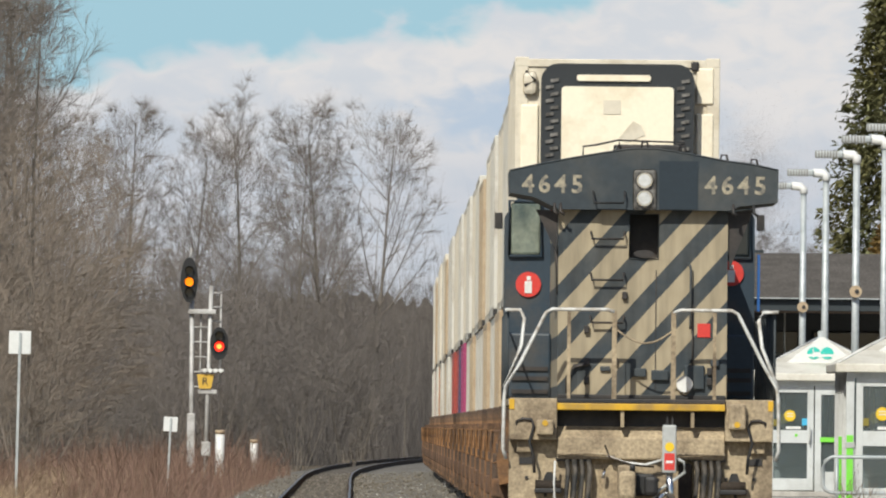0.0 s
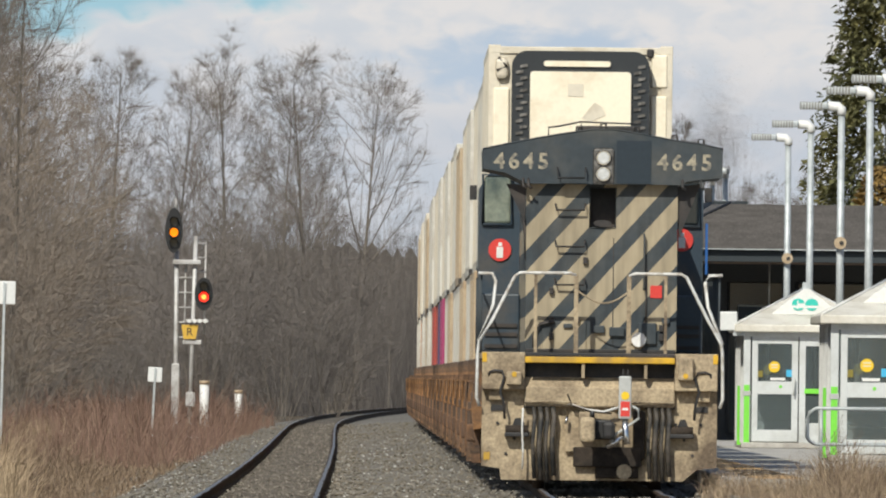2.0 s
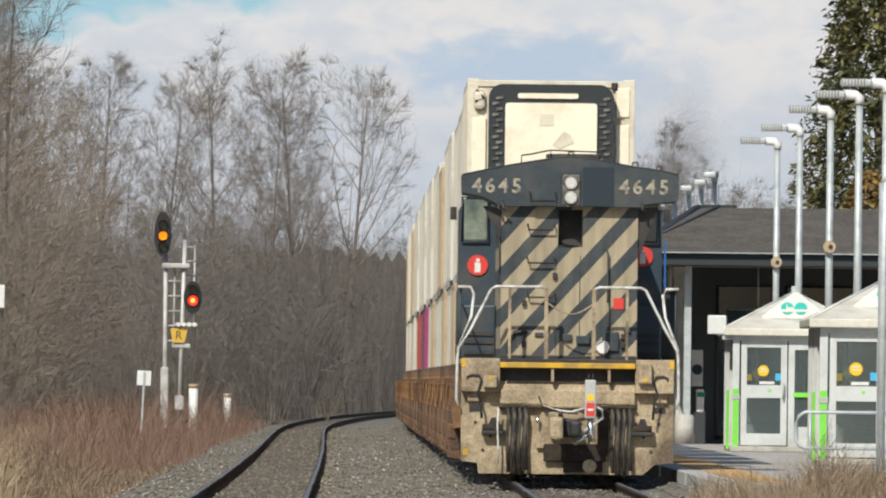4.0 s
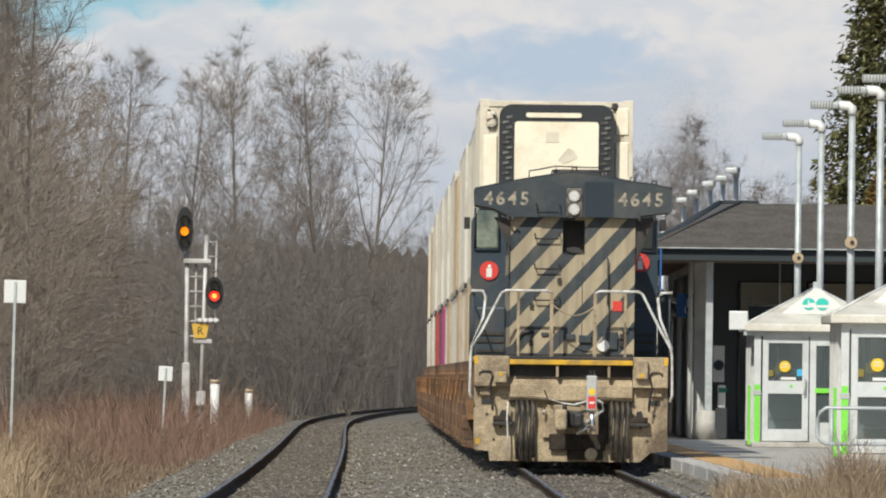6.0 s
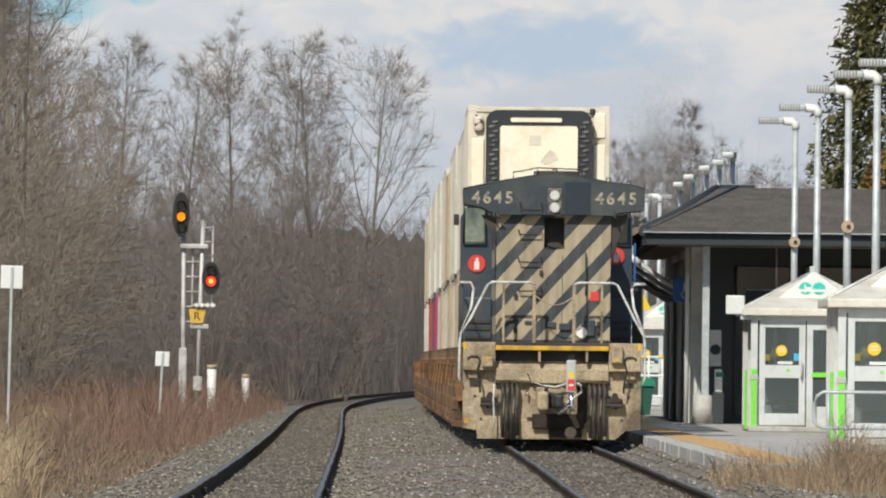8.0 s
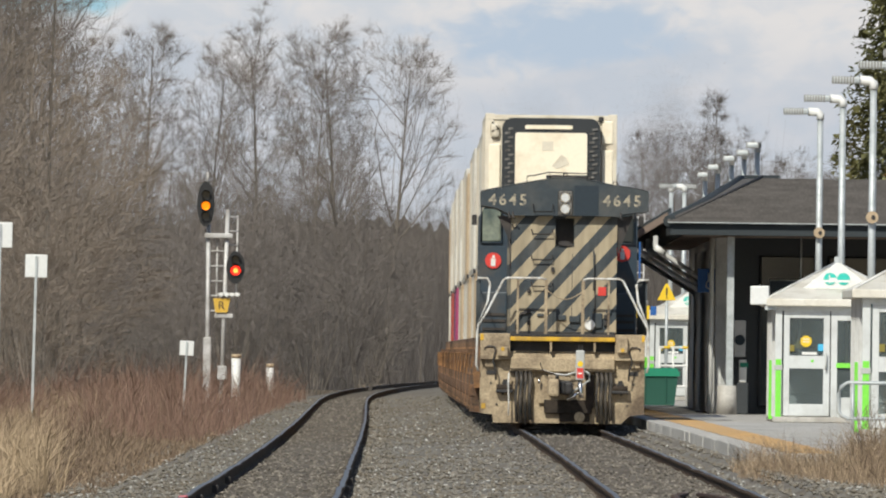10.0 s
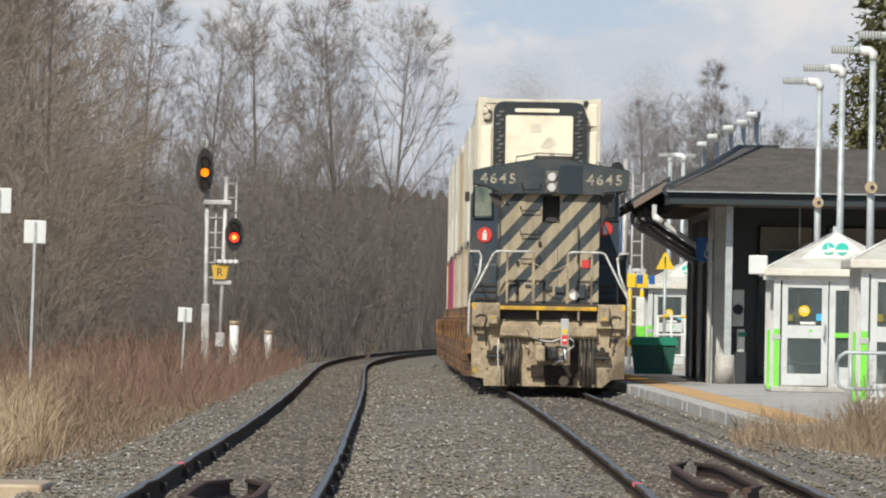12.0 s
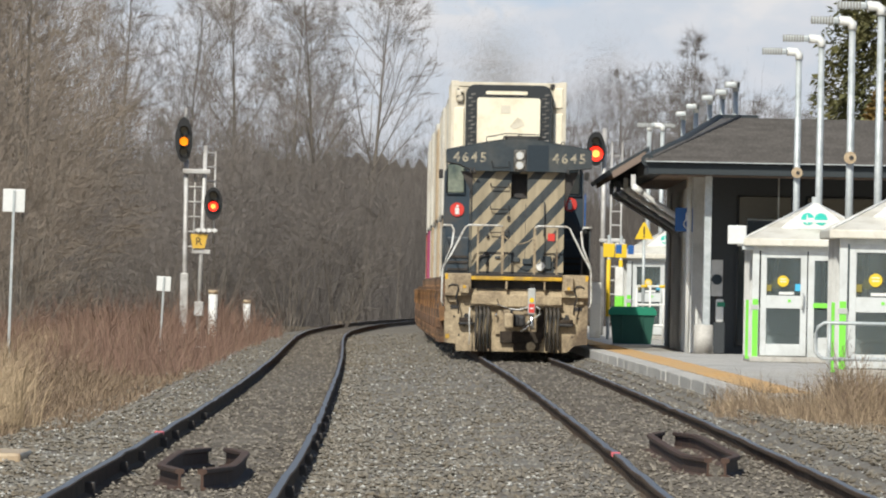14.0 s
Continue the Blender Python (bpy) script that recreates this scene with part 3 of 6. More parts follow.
    part("drain_cock", tube(B(), [(-0.42, 0.1, 0.96), (-0.44, 0.08, 0.86)], 0.02, 6), M_CHROME, cp)
    part("shank", box(B(), -0.16, 0.16, -0.30, 0.3, 0.66, 0.92, 0.03), M_BLACK, cp)
    part("knuckle", box(B(), -0.26, -0.06, -0.62, -0.25, 0.62, 0.95, 0.05), M_MUD, cp)
    part("guard_arm", box(B(), 0.04, 0.20, -0.56, -0.25, 0.66, 0.90, 0.05), M_BLACK, cp)
    part("pin", tube(B(), [(-0.1, -0.45, 0.95), (-0.1, -0.45, 1.03)], 0.035, 10), M_BLACK, cp)
    part("glad_hand", tube(B(), [(0.1, -0.3, 0.56), (0.2, -0.32, 0.62), (0.3, -0.3, 0.72)], 0.035, 8), M_CHROME, cp)
    # end-of-train device
    eot = part("marker_device", box(B(), 0.245, 0.41, -0.42, -0.26, 0.93, 1.49, 0.02), M_GREYBOX, root, "grey end-of-train marker box")
    part("antenna", box(B(), 0.29, 0.31, -0.36, -0.33, 1.49, 1.58), M_BLACK, eot)
    part("antenna", box(B(), 0.35, 0.37, -0.36, -0.33, 1.49, 1.58), M_BLACK, eot)
    part("red_label", box(B(), 0.27, 0.39, -0.425, -0.418, 0.965, 1.16), M_RED, eot)
    part("white_bar", box(B(), 0.29, 0.37, -0.428, -0.424, 1.045, 1.075), M_WHITE, eot)
    part("yellow_label", disc(B(), 0.33, -0.426, -0.418, 1.235, 0.055, 14), M_STICKER, eot)
    part("clamp", tube(B(), [(0.33, -0.34, 0.95), (0.34, -0.34, 0.70), (0.36, -0.34, 0.60)], 0.045, 8), M_CHROME, eot)
    part("air_hose", tube(B(), [(0.42, -0.34, 1.10), (0.50, -0.36, 1.06), (0.51, -0.35, 0.94), (0.40, -0.34, 0.86), (0.20, -0.34, 0.72), (0.14, -0.33, 0.62)], 0.018, 8), M_GREYBOX, eot)
    part("air_line", tube(B(), [(-0.42, 0.12, 1.14), (-0.2, 0.08, 1.05), (0.05, 0.06, 1.02), (0.25, 0.05, 1.08)], 0.018, 6), M_WHITERAIL, root)
    # long hood
    hood = part("long_hood", prism(B(), [(-0.98, 1.79), (1.0, 1.79), (1.0, 4.14), (-0.98, 4.14)], 1.30, 16.6), M_STRIPED, root, "blue hood end with slanting cream stripes")
    for x0, x1, z0, z1 in ((-0.98, -0.146, 1.79, 4.14), (0.186, 1.0, 1.79, 4.14), (-0.146, 0.186, 1.79, 3.44), (-0.146, 0.186, 3.96, 4.14)):
        part("hood_plate", box(B(), x0, x1, 0.75, 1.30, z0, z1), M_STRIPED, hood)
    part("door_seam", box(B(), 0.16, 0.172, 0.742, 0.752, 1.9, 3.3), M_BLACK, hood)
    part("door_seam", box(B(), -0.42, -0.41, 0.742, 0.752, 1.85, 2.2), M_BLACK, hood)
    part("door_panel", box(B(), -0.76, -0.18, 0.738, 0.752, 1.82, 2.20, 0.012), M_STRIPED, hood)
    part("base_plate", box(B(), -0.97, 0.99, 0.715, 0.752, 1.79, 1.84, 0.01), M_BLACK, hood)
    for x, z, w, h in ((-0.42, 2.14, 0.12, 0.06), (0.22, 2.07, 0.20, 0.12), (0.62, 2.05, 0.24, 0.28), (0.86, 2.22, 0.10, 0.08), (-0.02, 2.1, 0.16, 0.1)):
        part("fitting", box(B(), x - w / 2, x + w / 2, 0.70, 0.752, z - h / 2, z + h / 2, 0.012), M_HOOD, hood)
    for x, z in ((-0.64, 2.22), (-0.3, 2.22), (-0.64, 2.6), (-0.3, 2.6), (-0.64, 2.0), (-0.2, 3.0), (0.8, 2.0), (0.8, 2.12)):
        part("latch", box(B(), x - 0.03, x + 0.03, 0.69, 0.752, z - 0.045, z + 0.045, 0.01), M_BLACK, hood)
    part("curved_pipe", tube(B(), [(-0.86, 0.70, 1.85), (-0.86, 0.70, 2.05), (-0.78, 0.70, 2.17), (-0.6, 0.70, 2.20)], 0.025, 8), M_BLACK, hood)
    part("round_lamp", disc(B(), 0.51, 0.66, 0.72, 1.97, 0.095, 22), M_WHITE, hood, "round white lamp")
    part("red_square", box(B(), 0.655, 0.805, 0.737, 0.752, 2.52, 2.68), M_RED, hood, "red square plate")
    win = part("sand_hatch", box(B(), -0.145, 0.185, 1.10, 1.14, 3.44, 3.96), M_BLACK, hood, "black back of the recessed hatch")
    part("rim", tube(B(), [(-0.15, 0.745, 3.43), (0.19, 0.745, 3.43), (0.19, 0.745, 3.95), (-0.15, 0.745, 3.95), (-0.15, 0.745, 3.43)], 0.009, 6), M_HOOD, win)
    part("tray", disc(B(), 0.02, 0.70, 0.735, 3.49, 0.045, 16, 0.12), M_BLACK, win)
    part("vertical_bar", tube(B(), [(0.57, 0.70, 2.62), (0.57, 0.68, 2.66), (0.57, 0.68, 3.34), (0.54, 0.70, 3.38)], 0.014, 6), M_HOOD, hood)
    part("cable_pipe", tube(B(), [(0.60, 0.735, 1.95), (0.60, 0.735, 2.9)], 0.012, 6), M_BLACK, hood)
    for z in (3.68, 3.20, 2.70):
        g = tube(B(), [(-0.60, 0.75, z + 0.06), (-0.60, 0.66, z + 0.05), (-0.59, 0.65, z - 0.02), (-0.22, 0.65, z - 0.02), (-0.21, 0.66, z + 0.05), (-0.21, 0.75, z + 0.06)], 0.013, 6)
        part("grab_iron", g, M_BLACK, hood)
    part("grab_iron", tube(B(), [(-0.58, 0.58, 4.21), (-0.58, 0.50, 4.19), (-0.57, 0.49, 4.08), (-0.22, 0.49, 4.08), (-0.21, 0.50, 4.19), (-0.21, 0.58, 4.21)], 0.013, 6), M_BLACK, hood)
    # radiator section with its arched top and wings
    arch = [(-1.55, 4.19), (-1.27, 4.14), (-0.98, 4.00), (1.02, 4.00), (1.12, 4.05), (1.58, 4.10), (1.585, 4.48), (1.28, 4.545), (0.93, 4.59), (0.55, 4.66), (0.16, 4.72),
            (-0.12, 4.72), (-0.45, 4.67), (-0.85, 4.60), (-1.27, 4.515), (-1.56, 4.45)]
    rad = part("radiator_section", prism(B(), arch, 0.58, 5.6), M_HOOD, root, "blue radiator housing with wings")
    part("roof_lip", tube(B(), [(x, 0.578, z) for x, z in arch[6:]], 0.009, 6), M_HOOD, rad)
    part("fresh_panel", box(B(), 0.19, 0.645, 0.572, 0.585, 4.01, 4.575), M_DARKBLUE, rad, "darker blue patch panel")
    lamp = part("headlight", box(B(), -0.115, 0.155, 0.545, 0.585, 4.0, 4.475, 0.035), M_LAMPBOX, rad, "grey twin headlight housing")
    for z in (4.345, 4.135):
        part("bezel", disc(B(), 0.02, 0.52, 0.55, z, 0.105, 24), M_BLACK, lamp)
        part("reflector", disc(B(), 0.02, 0.514, 0.524, z, 0.094, 24), M_CHROME, lamp)
        part("lens", disc(B(), 0.02, 0.503, 0.516, z, 0.074, 24), M_LENS, lamp)
    for x in (-1.055, 1.085):
        letters("number", "4645", 0.29, M_FIGURE, rad, pose(x, 0.577, 4.285), 0.003, 1.32, 0.006)
    for x in (-1.03, -0.96, 1.06, 1.30):
        part("hook", tube(B(), [(x, 0.6, 4.08), (x, 0.55, 3.97), (x + 0.05, 0.55, 3.94)], 0.02, 6), M_BLACK, rad)
    part("strut", tube(B(), [(-1.08, 0.9, 3.98), (-0.98, 0.9, 3.3), (-0.97, 0.9, 3.0)], 0.03, 6), M_BLACK, rad)
    part("gusset", prism(B(), [(1.0, 3.98), (1.30, 4.02), (1.02, 3.3)], 0.8, 0.9), M_BLACK, rad)
    part("gusset", prism(B(), [(-0.98, 3.98), (-1.25, 4.0), (-1.0, 3.5)], 0.8, 0.9), M_BLACK, rad)
    part("roof_rail", tube(B(), [(-0.70, 0.9, 4.63), (-0.70, 0.9, 4.74), (-0.55, 0.9, 4.76), (-0.28, 0.9, 4.82), (-0.27, 0.9, 4.72)], 0.012, 6), M_BLACK, rad)
    part("fan_cover", box(B(), -0.30, 0.46, 1.5, 4.5, 4.66, 4.775, 0.02), M_BLACK, rad)
    for x, z in ((-0.30, 4.70), (0.02, 4.74), (0.46, 4.70), (0.95, 4.60), (1.3, 4.55)):
        part("lifting_eye", tube(B(), [(x - 0.05, 0.95, z - 0.05), (x - 0.03, 0.95, z + 0.055), (x + 0.03, 0.95, z + 0.055), (x + 0.05, 0.95, z - 0.05)], 0.014, 6), M_BLACK, rad)
    part("roof_rail", tube(B(), [(-0.28, 1.2, 4.82), (0.48, 1.2, 4.80), (0.50, 1.2, 4.66)], 0.011, 6), M_BLACK, rad)
    # cab, far end
    cab = part("cab", prism(B(), [(-1.54, 1.78), (1.54, 1.78), (1.54, 4.05), (1.25, 4.50), (0.4, 4.66), (-0.4, 4.66), (-1.25, 4.50), (-1.54, 4.05)], 16.6, 20.6), M_CAB, root, "dark blue crew cab")
    for s in (-1, 1):
        # only the left pane carries the painted reflection
        w = part("window", box(B(), s * 1.29 - 0.18, s * 1.29 + 0.18, 16.57, 16.61, 3.58, 4.22, 0.03), M_CABREFLECT if s < 0 else M_DARKPANE, cab, "cab rear window with rounded corners")
        z0, z1, xa, xb = 3.56, 4.24, s * 1.29 - 0.20, s * 1.29 + 0.20
        part("frame", tube(B(), [(xa, 16.56, z0), (xb, 16.56, z0), (xb, 16.56, z1), (xa, 16.56, z1), (xa, 16.56, z0)], 0.02, 6), M_CAB, w)
        d = part("extinguisher_sign", disc(B(), s * 1.25, 16.57, 16.60, 3.21 + 0.16 * (s > 0), 0.155, 28), M_RED, cab, "round red fire extinguisher sign")
        part("bottle", box(B(), s * 1.25 - 0.045, s * 1.25 + 0.045, 16.56, 16.572, 3.10 + 0.16 * (s > 0), 3.25 + 0.16 * (s > 0), 0.004), M_WHITE, d)
        part("nozzle", box(B(), s * 1.25 - 0.02, s * 1.25 + 0.03, 16.56, 16.572, 3.26 + 0.16 * (s > 0), 3.31 + 0.16 * (s > 0), 0.004), M_WHITE, d)
        part("mirror", box(B(), s * 1.62 - 0.05, s * 1.62 + 0.05, 17.4, 17.5, 3.9, 4.1, 0.01), M_BLACK, cab)
        part("air_box", box(B(), s * 1.24 - 0.26, s * 1.24 + 0.26, 13.5, 16.5, 1.80, 2.6, 0.03), M_CAB, root)
        for z in (1.86, 2.02, 2.14):
            part("grille_slat", box(B(), s * 1.24 - 0.22, s * 1.24 + 0.22, 13.47, 13.5, z, z + 0.05), M_BLACK, root)
    part("blue_post", box(B(), 1.57, 1.60, 16.2, 16.5, 2.9, 3.6), M_SIGNBLUE, root)
    part("nose", box(B(), -1.0, 1.0, 20.6, 22.0, 1.78, 3.4, 0.1), M_CAB, root)
    # end handrails
    r = 0.022
    for s in (-1, 1):
        inner = 0.32 if s < 0 else 0.37
        rail_m = part("handrail", tube(B(), [(s * inner, 0.14, 2.80), (s * (inner + 0.08), 0.12, 2.83), (s * 1.05, 0.12, 2.83), (s * 1.12, 0.12, 2.79), (s * 1.42, 0.13, 2.20), (s * 1.58, 0.15, 1.93),
                                         (s * 1.60, 0.16, 1.80), (s * 1.61, 0.16, 1.20), (s * 1.57, 0.18, 1.08)], r, 8), M_WHITERAIL, root, "white tubular end handrail")
        part("post", box(B(), s * inner - 0.028, s * inner + 0.028, 0.12, 0.16, 1.79, 2.82), M_MUD, rail_m)
        part("post", box(B(), s * 0.85 - 0.02, s * 0.85 + 0.02, 0.12, 0.16, 1.79, 2.81), M_MUD, rail_m)
        part("side_handrail", tube(B(), [(s * 1.60, 0.62, 2.82), (s * 1.42, 0.62, 2.82), (s * 1.37, 0.60, 2.72), (s * 1.41, 0.5, 2.4), (s * 1.60, 0.3, 1.92)], r, 8), M_WHITERAIL, root, "white side handrail")
        part("side_handrail", tube(B(), [(s * 1.56, 0.66, 2.80), (s * 1.56, 16.4, 2.80)], 0.016, 6), M_HOOD, root)
        for k in range(9):
            part("stanchion", tube(B(), [(s * 1.56, 0.7 + 1.95 * k, 1.78), (s * 1.56, 0.7 + 1.95 * k, 2.80)], 0.016, 6), M_HOOD, root)
        # trucks with three axles
        for y0 in (1.9, 15.2):
            tr = part("truck", box(B(), s * 1.02 - 0.12, s * 1.02 + 0.12, y0, y0 + 4.6, 0.45, 0.95, 0.05), M_BLACK, root)
            for k in range(3):
                bm = B()
                tube(bm, [(s * 0.70, y0 + 0.5 + 1.8 * k, 0.52), (s * 0.84, y0 + 0.5 + 1.8 * k, 0.52)], 0.52, 28)
                part("wheel", bm, M_RAIL, tr)
    part("fuel_tank", box(B(), -1.3, 1.3, 7.4, 14.2, 0.35, 1.15, 0.1), M_BLACK, root)
    chain = [(-0.30 + 0.068 * i, 0.14, 2.60 - 0.16 * math.sin(math.pi * i / 10)) for i in range(11)]
    part("chain", tube(B(), chain, 0.012, 5), M_MUD, root)
    return root


LOCO = locomotive()


# ---- wagons and containers; origin on the track's centre at the near end, load towards +y ----
def ribbed_box(width, length, height, pitch, depth=0.035):
    """A container's four walls and roof with standing ribs, bottom at z 0."""
    bm = B()
    h = width / 2
    n = int(length / pitch)
    for s in (-1, 1):
        prof = []
        for i in range(n):
            y = length * i / n
            a, b = s * (h - depth), s * h
            prof += [(a, y), (a, y + 0.45 * pitch), (b, y + 0.5 * pitch), (b, y + 0.95 * pitch)]
        prof.append((s * (h - depth), length))
        lo = [bm.verts.new((x, y, 0.12)) for x, y in prof]
        hi = [bm.verts.new((x, y, height - 0.1)) for x, y in prof]
        for i in range(len(prof) - 1):
            bm.faces.new((lo[i], lo[i + 1], hi[i + 1], hi[i]))
    box(bm, -h + 0.03, h - 0.03, 0.02, 0.06, 0.1, height - 0.05)
    box(bm, -h + 0.03, h - 0.03, length - 0.06, length - 0.02, 0.1, height - 0.05)
    box(bm, -h + 0.02, h - 0.02, 0.01, length - 0.01, height - 0.06, height - 0.02)
    box(bm, -h + 0.02, h - 0.02, 0.01, length - 0.01, 0.03, 0.12)
    return bm


def container(material, label, length=16.15, height=2.9, pitch=0.6, end="doors"):
    root = thing("shipping_container", label, "container", group="containers on the train")
    w = 2.59
    part("shell", ribbed_box(w, length, height, pitch), material, root)
    for s in (-1, 1):
        x0, x1 = s * (w / 2) - 0.09 * (s > 0), s * (w / 2) + 0.09 * (s < 0)
        part("top_rail", box(B(), x0, x1, 0, length, height - 0.12, height, 0.008), material, root)
        part("bottom_rail", box(B(), x0, x1, 0, length, 0, 0.16, 0.008), material, root)
    for y in (0.0, length - 0.16):
        for s in (-1, 1):
            part("corner_post", box(B(), s * (w / 2 - 0.08) - 0.082, s * (w / 2 - 0.08) + 0.082, y - 0.003, y + 0.163, 0, height + 0.003, 0.01), material, root)
            for z in (0.0, height - 0.115):
                part("corner_casting", box(B(), s * (w / 2 - 0.085) - 0.09, s * (w / 2 - 0.085) + 0.09, y - 0.006, y + 0.168, z - 0.004, z + 0.119, 0.012), M_BLACK if z == 0 else material, root)
    if end == "doors":
        for s in (-1, 1):
            d = part("door", box(B(), s * 0.56 - 0.53, s * 0.56 + 0.53, -0.02, 0.03, 0.16, height - 0.14, 0.012), material, root)
            for x in (0.25, 0.85):
                part("lock_rod", tube(B(), [(s * x, -0.05, 0.1), (s * x, -0.05, height - 0.1)], 0.02, 6), M_GREYBOX, d)
    return root


def cooled_container():
    root = container(M_BEIGEBOX, "cream refrigerated container with a dark cooling unit on its end", end="unit")
    h = 2.9

    def ring(x0, x1, z0, z1, rr):
        out = []
        for cx, cz, a0 in ((x1 - rr, z0 + rr, -90), (x1 - rr, z1 - rr, 0), (x0 + rr, z1 - rr, 90), (x0 + rr, z0 + rr, 180)):
            out += [(cx + rr * math.cos(radians(a0 + 15 * k)), cz + rr * math.sin(radians(a0 + 15 * k))) for k in range(7)]
        return out
    part("header", box(B(), -1.13, 1.13, -0.01, 0.05, h - 0.12, h - 0.02, 0.01), M_BEIGEBOX, root)
    unit = part("cooling_unit", prism(B(), ring(-0.97, 0.97, 0.5, h - 0.08, 0.22), -0.30, 0.02), M_GASKET, root, "dark rounded cooling unit housing")
    part("front_panel", prism(B(), ring(-0.71, 0.71, 0.6, h - 0.37, 0.05), -0.36, -0.29), M_GLAREPANEL, unit, "cream unit door")
    # pale strip drawn as the highlight along the unit's dark top
    part("top_strip", prism(B(), ring(-0.52, 0.42, h - 0.30, h - 0.22, 0.035), -0.335, -0.29), M_GLAREPANEL, unit)
    part("badge", box(B(), -0.18, 0.04, -0.368, -0.358, h - 0.72, h - 0.54), M_BEIGEBOX, unit)
    part("emblem", prism(B(), [(0.02, h - 1.02), (0.12, h - 1.08), (0.36, h - 0.98), (0.30, h - 0.86), (0.2, h - 0.8)], -0.368, -0.358), M_BEIGEBOX, unit)
    for s in (-1, 1):
        for k in range(24):
            z = 0.6 + 0.086 * k
            x = s * 0.83 + (0.03 if k % 2 else -0.03)
            part("vent_louvre", prism(B(), [(x - 0.05, z), (x + 0.05, z + 0.015), (x + 0.05, z + 0.055), (x - 0.05, z + 0.04)], -0.325, -0.295), M_LAMPBOX, unit)
    for x0, x1, z0, z1 in ((1.0, 1.22, 2.32, 2.78), (1.0, 1.22, 0.2, 2.2)):
        part("end_panel", box(B(), x0, x1, -0.03, 0.03, z0, z1, 0.02), M_GLAREPANEL, root)
    part("end_panel", box(B(), -1.22, -1.0, -0.03, 0.03, 0.2, 2.3, 0.02), M_GLAREPANEL, root)
    part("fuel_can", box(B(), -1.20, -1.02, -0.10, 0.0, 2.42, 2.72, 0.06), M_BEIGEBOX, root)
    part("clip", tube(B(), [(-1.16, -0.06, 2.72), (-1.04, -0.1, 2.6), (-1.18, -0.1, 2.54)], 0.02, 6), M_BLACK, root)
    part("clip", box(B(), 0.93, 1.03, -0.05, 0.0, h - 0.16, h - 0.04, 0.02), M_BLACK, root)
    return root


def well_car():
    root = thing("well_car", "rusty orange double-stack well car", "railway wagon", group="well cars of the train")
    L = 20.4
    for s in (-1, 1):
        side = part("side_sill", box(B(), s * 1.42 - 0.05, s * 1.42 + 0.05, 2.4, L - 2.4, 0.62, 1.15, 0.02), M_WELL, root)
        part("lower_sill", prism(B(), [(s * 1.34, 0.22), (s * 1.45, 0.30), (s * 1.45, 0.62), (s * 1.34, 0.62)][::s], 3.2, L - 3.2), M_RUST, root, "dark rusted lower sill")
        part("top_chord", box(B(), s * 1.44 - 0.10, s * 1.44 + 0.10, 2.2, L - 2.2, 1.10, 1.24, 0.02), M_WELL, side)
        for k in range(12):
            y = 2.8 + 1.32 * k
            j = (k * 5 + 2) % 7
            part("side_post", box(B(), s * (1.50 + 0.012 * j) - 0.07, s * (1.50 + 0.012 * j) + 0.07, y, y + 0.10 + 0.03 * (j % 3), 0.24 + 0.07 * (j % 4), 1.1, 0.012), M_WELL if j % 3 else M_RUST, side)
        for y in (0.2, L - 2.2):
            part("end_frame", prism(B(), [(s * 0.9, 0.85), (s * 1.56, 0.72), (s * 1.60, 1.05), (s * 1.54, 1.46), (s * 0.9, 1.36)][::s], y, y + 2.0), M_WELL, root)
            part("jacking_pad", box(B(), s * 1.56 - 0.10, s * 1.56 + 0.10, y + 0.6, y + 1.2, 0.55, 0.80, 0.03), M_RUST, root)
            part("grab_iron", tube(B(), [(s * 1.58, y + 0.2, 1.0), (s * 1.66, y + 0.2, 1.0), (s * 1.66, y + 0.2, 1.4), (s * 1.56, y + 0.2, 1.4)], 0.02, 6), M_WELL, root)
        for y in (0.5, 1.7, L - 1.9):
            part("end_post", box(B(), s * 1.50 - 0.06, s * 1.50 + 0.06, y, y + 0.16, 0.5, 1.5, 0.01), M_RUST, root)
            part("ladder_rung", tube(B(), [(s * 1.54, y, 0.55), (s * 1.58, y, 0.6), (s * 1.58, y + 0.4, 0.6), (s * 1.54, y + 0.4, 0.55)], 0.016, 6), M_WELL, root)
        part("brake_stand", box(B(), s * 1.30 - 0.1, s * 1.30 + 0.1, 0.3, 0.6, 1.4, 1.75, 0.02), M_WELL, root)
        for y in (0.1, 1.7):
            bm = B()
            tube(bm, [(s * 0.70, y, 0.42), (s * 0.84, y, 0.42)], 0.42, 20)
            part("wheel", bm, M_RAIL, root)
        part("truck_side", box(B(), s * 0.98 - 0.09, s * 0.98 + 0.09, -0.3, 2.1, 0.30, 0.62, 0.05), M_MUD, root)
    part("well_floor", box(B(), -1.36, 1.36, 2.2, L - 2.2, 0.22, 0.32), M_WELL, root)
    part("end_platform", box(B(), -1.45, 1.45, -0.1, 2.2, 1.02, 1.12, 0.01), M_WELL, root)
    part("end_platform", box(B(), -1.45, 1.45, L - 2.2, L + 0.1, 1.02, 1.12, 0.01), M_WELL, root)
    part("end_ladder", box(B(), -1.50, -1.05, -0.12, -0.06, 1.12, 1.34, 0.01), M_WELL, root)
    return root


CARS = 26
PITCH = 21.3
FIRST = 23.2
TRAIN = [(LOCO, 0.0, 11.0, 0.0)]      # thing, near end behind the locomotive's rear, half length, height
car0 = well_car()
upper0 = [cooled_container(), container(M_BONE, "white ribbed container on top of a double stack"), container(M_TAN, "tan ribbed container on top of a double stack", height=2.62),
          container(M_BEIGEBOX, "cream ribbed container on top of a double stack")]
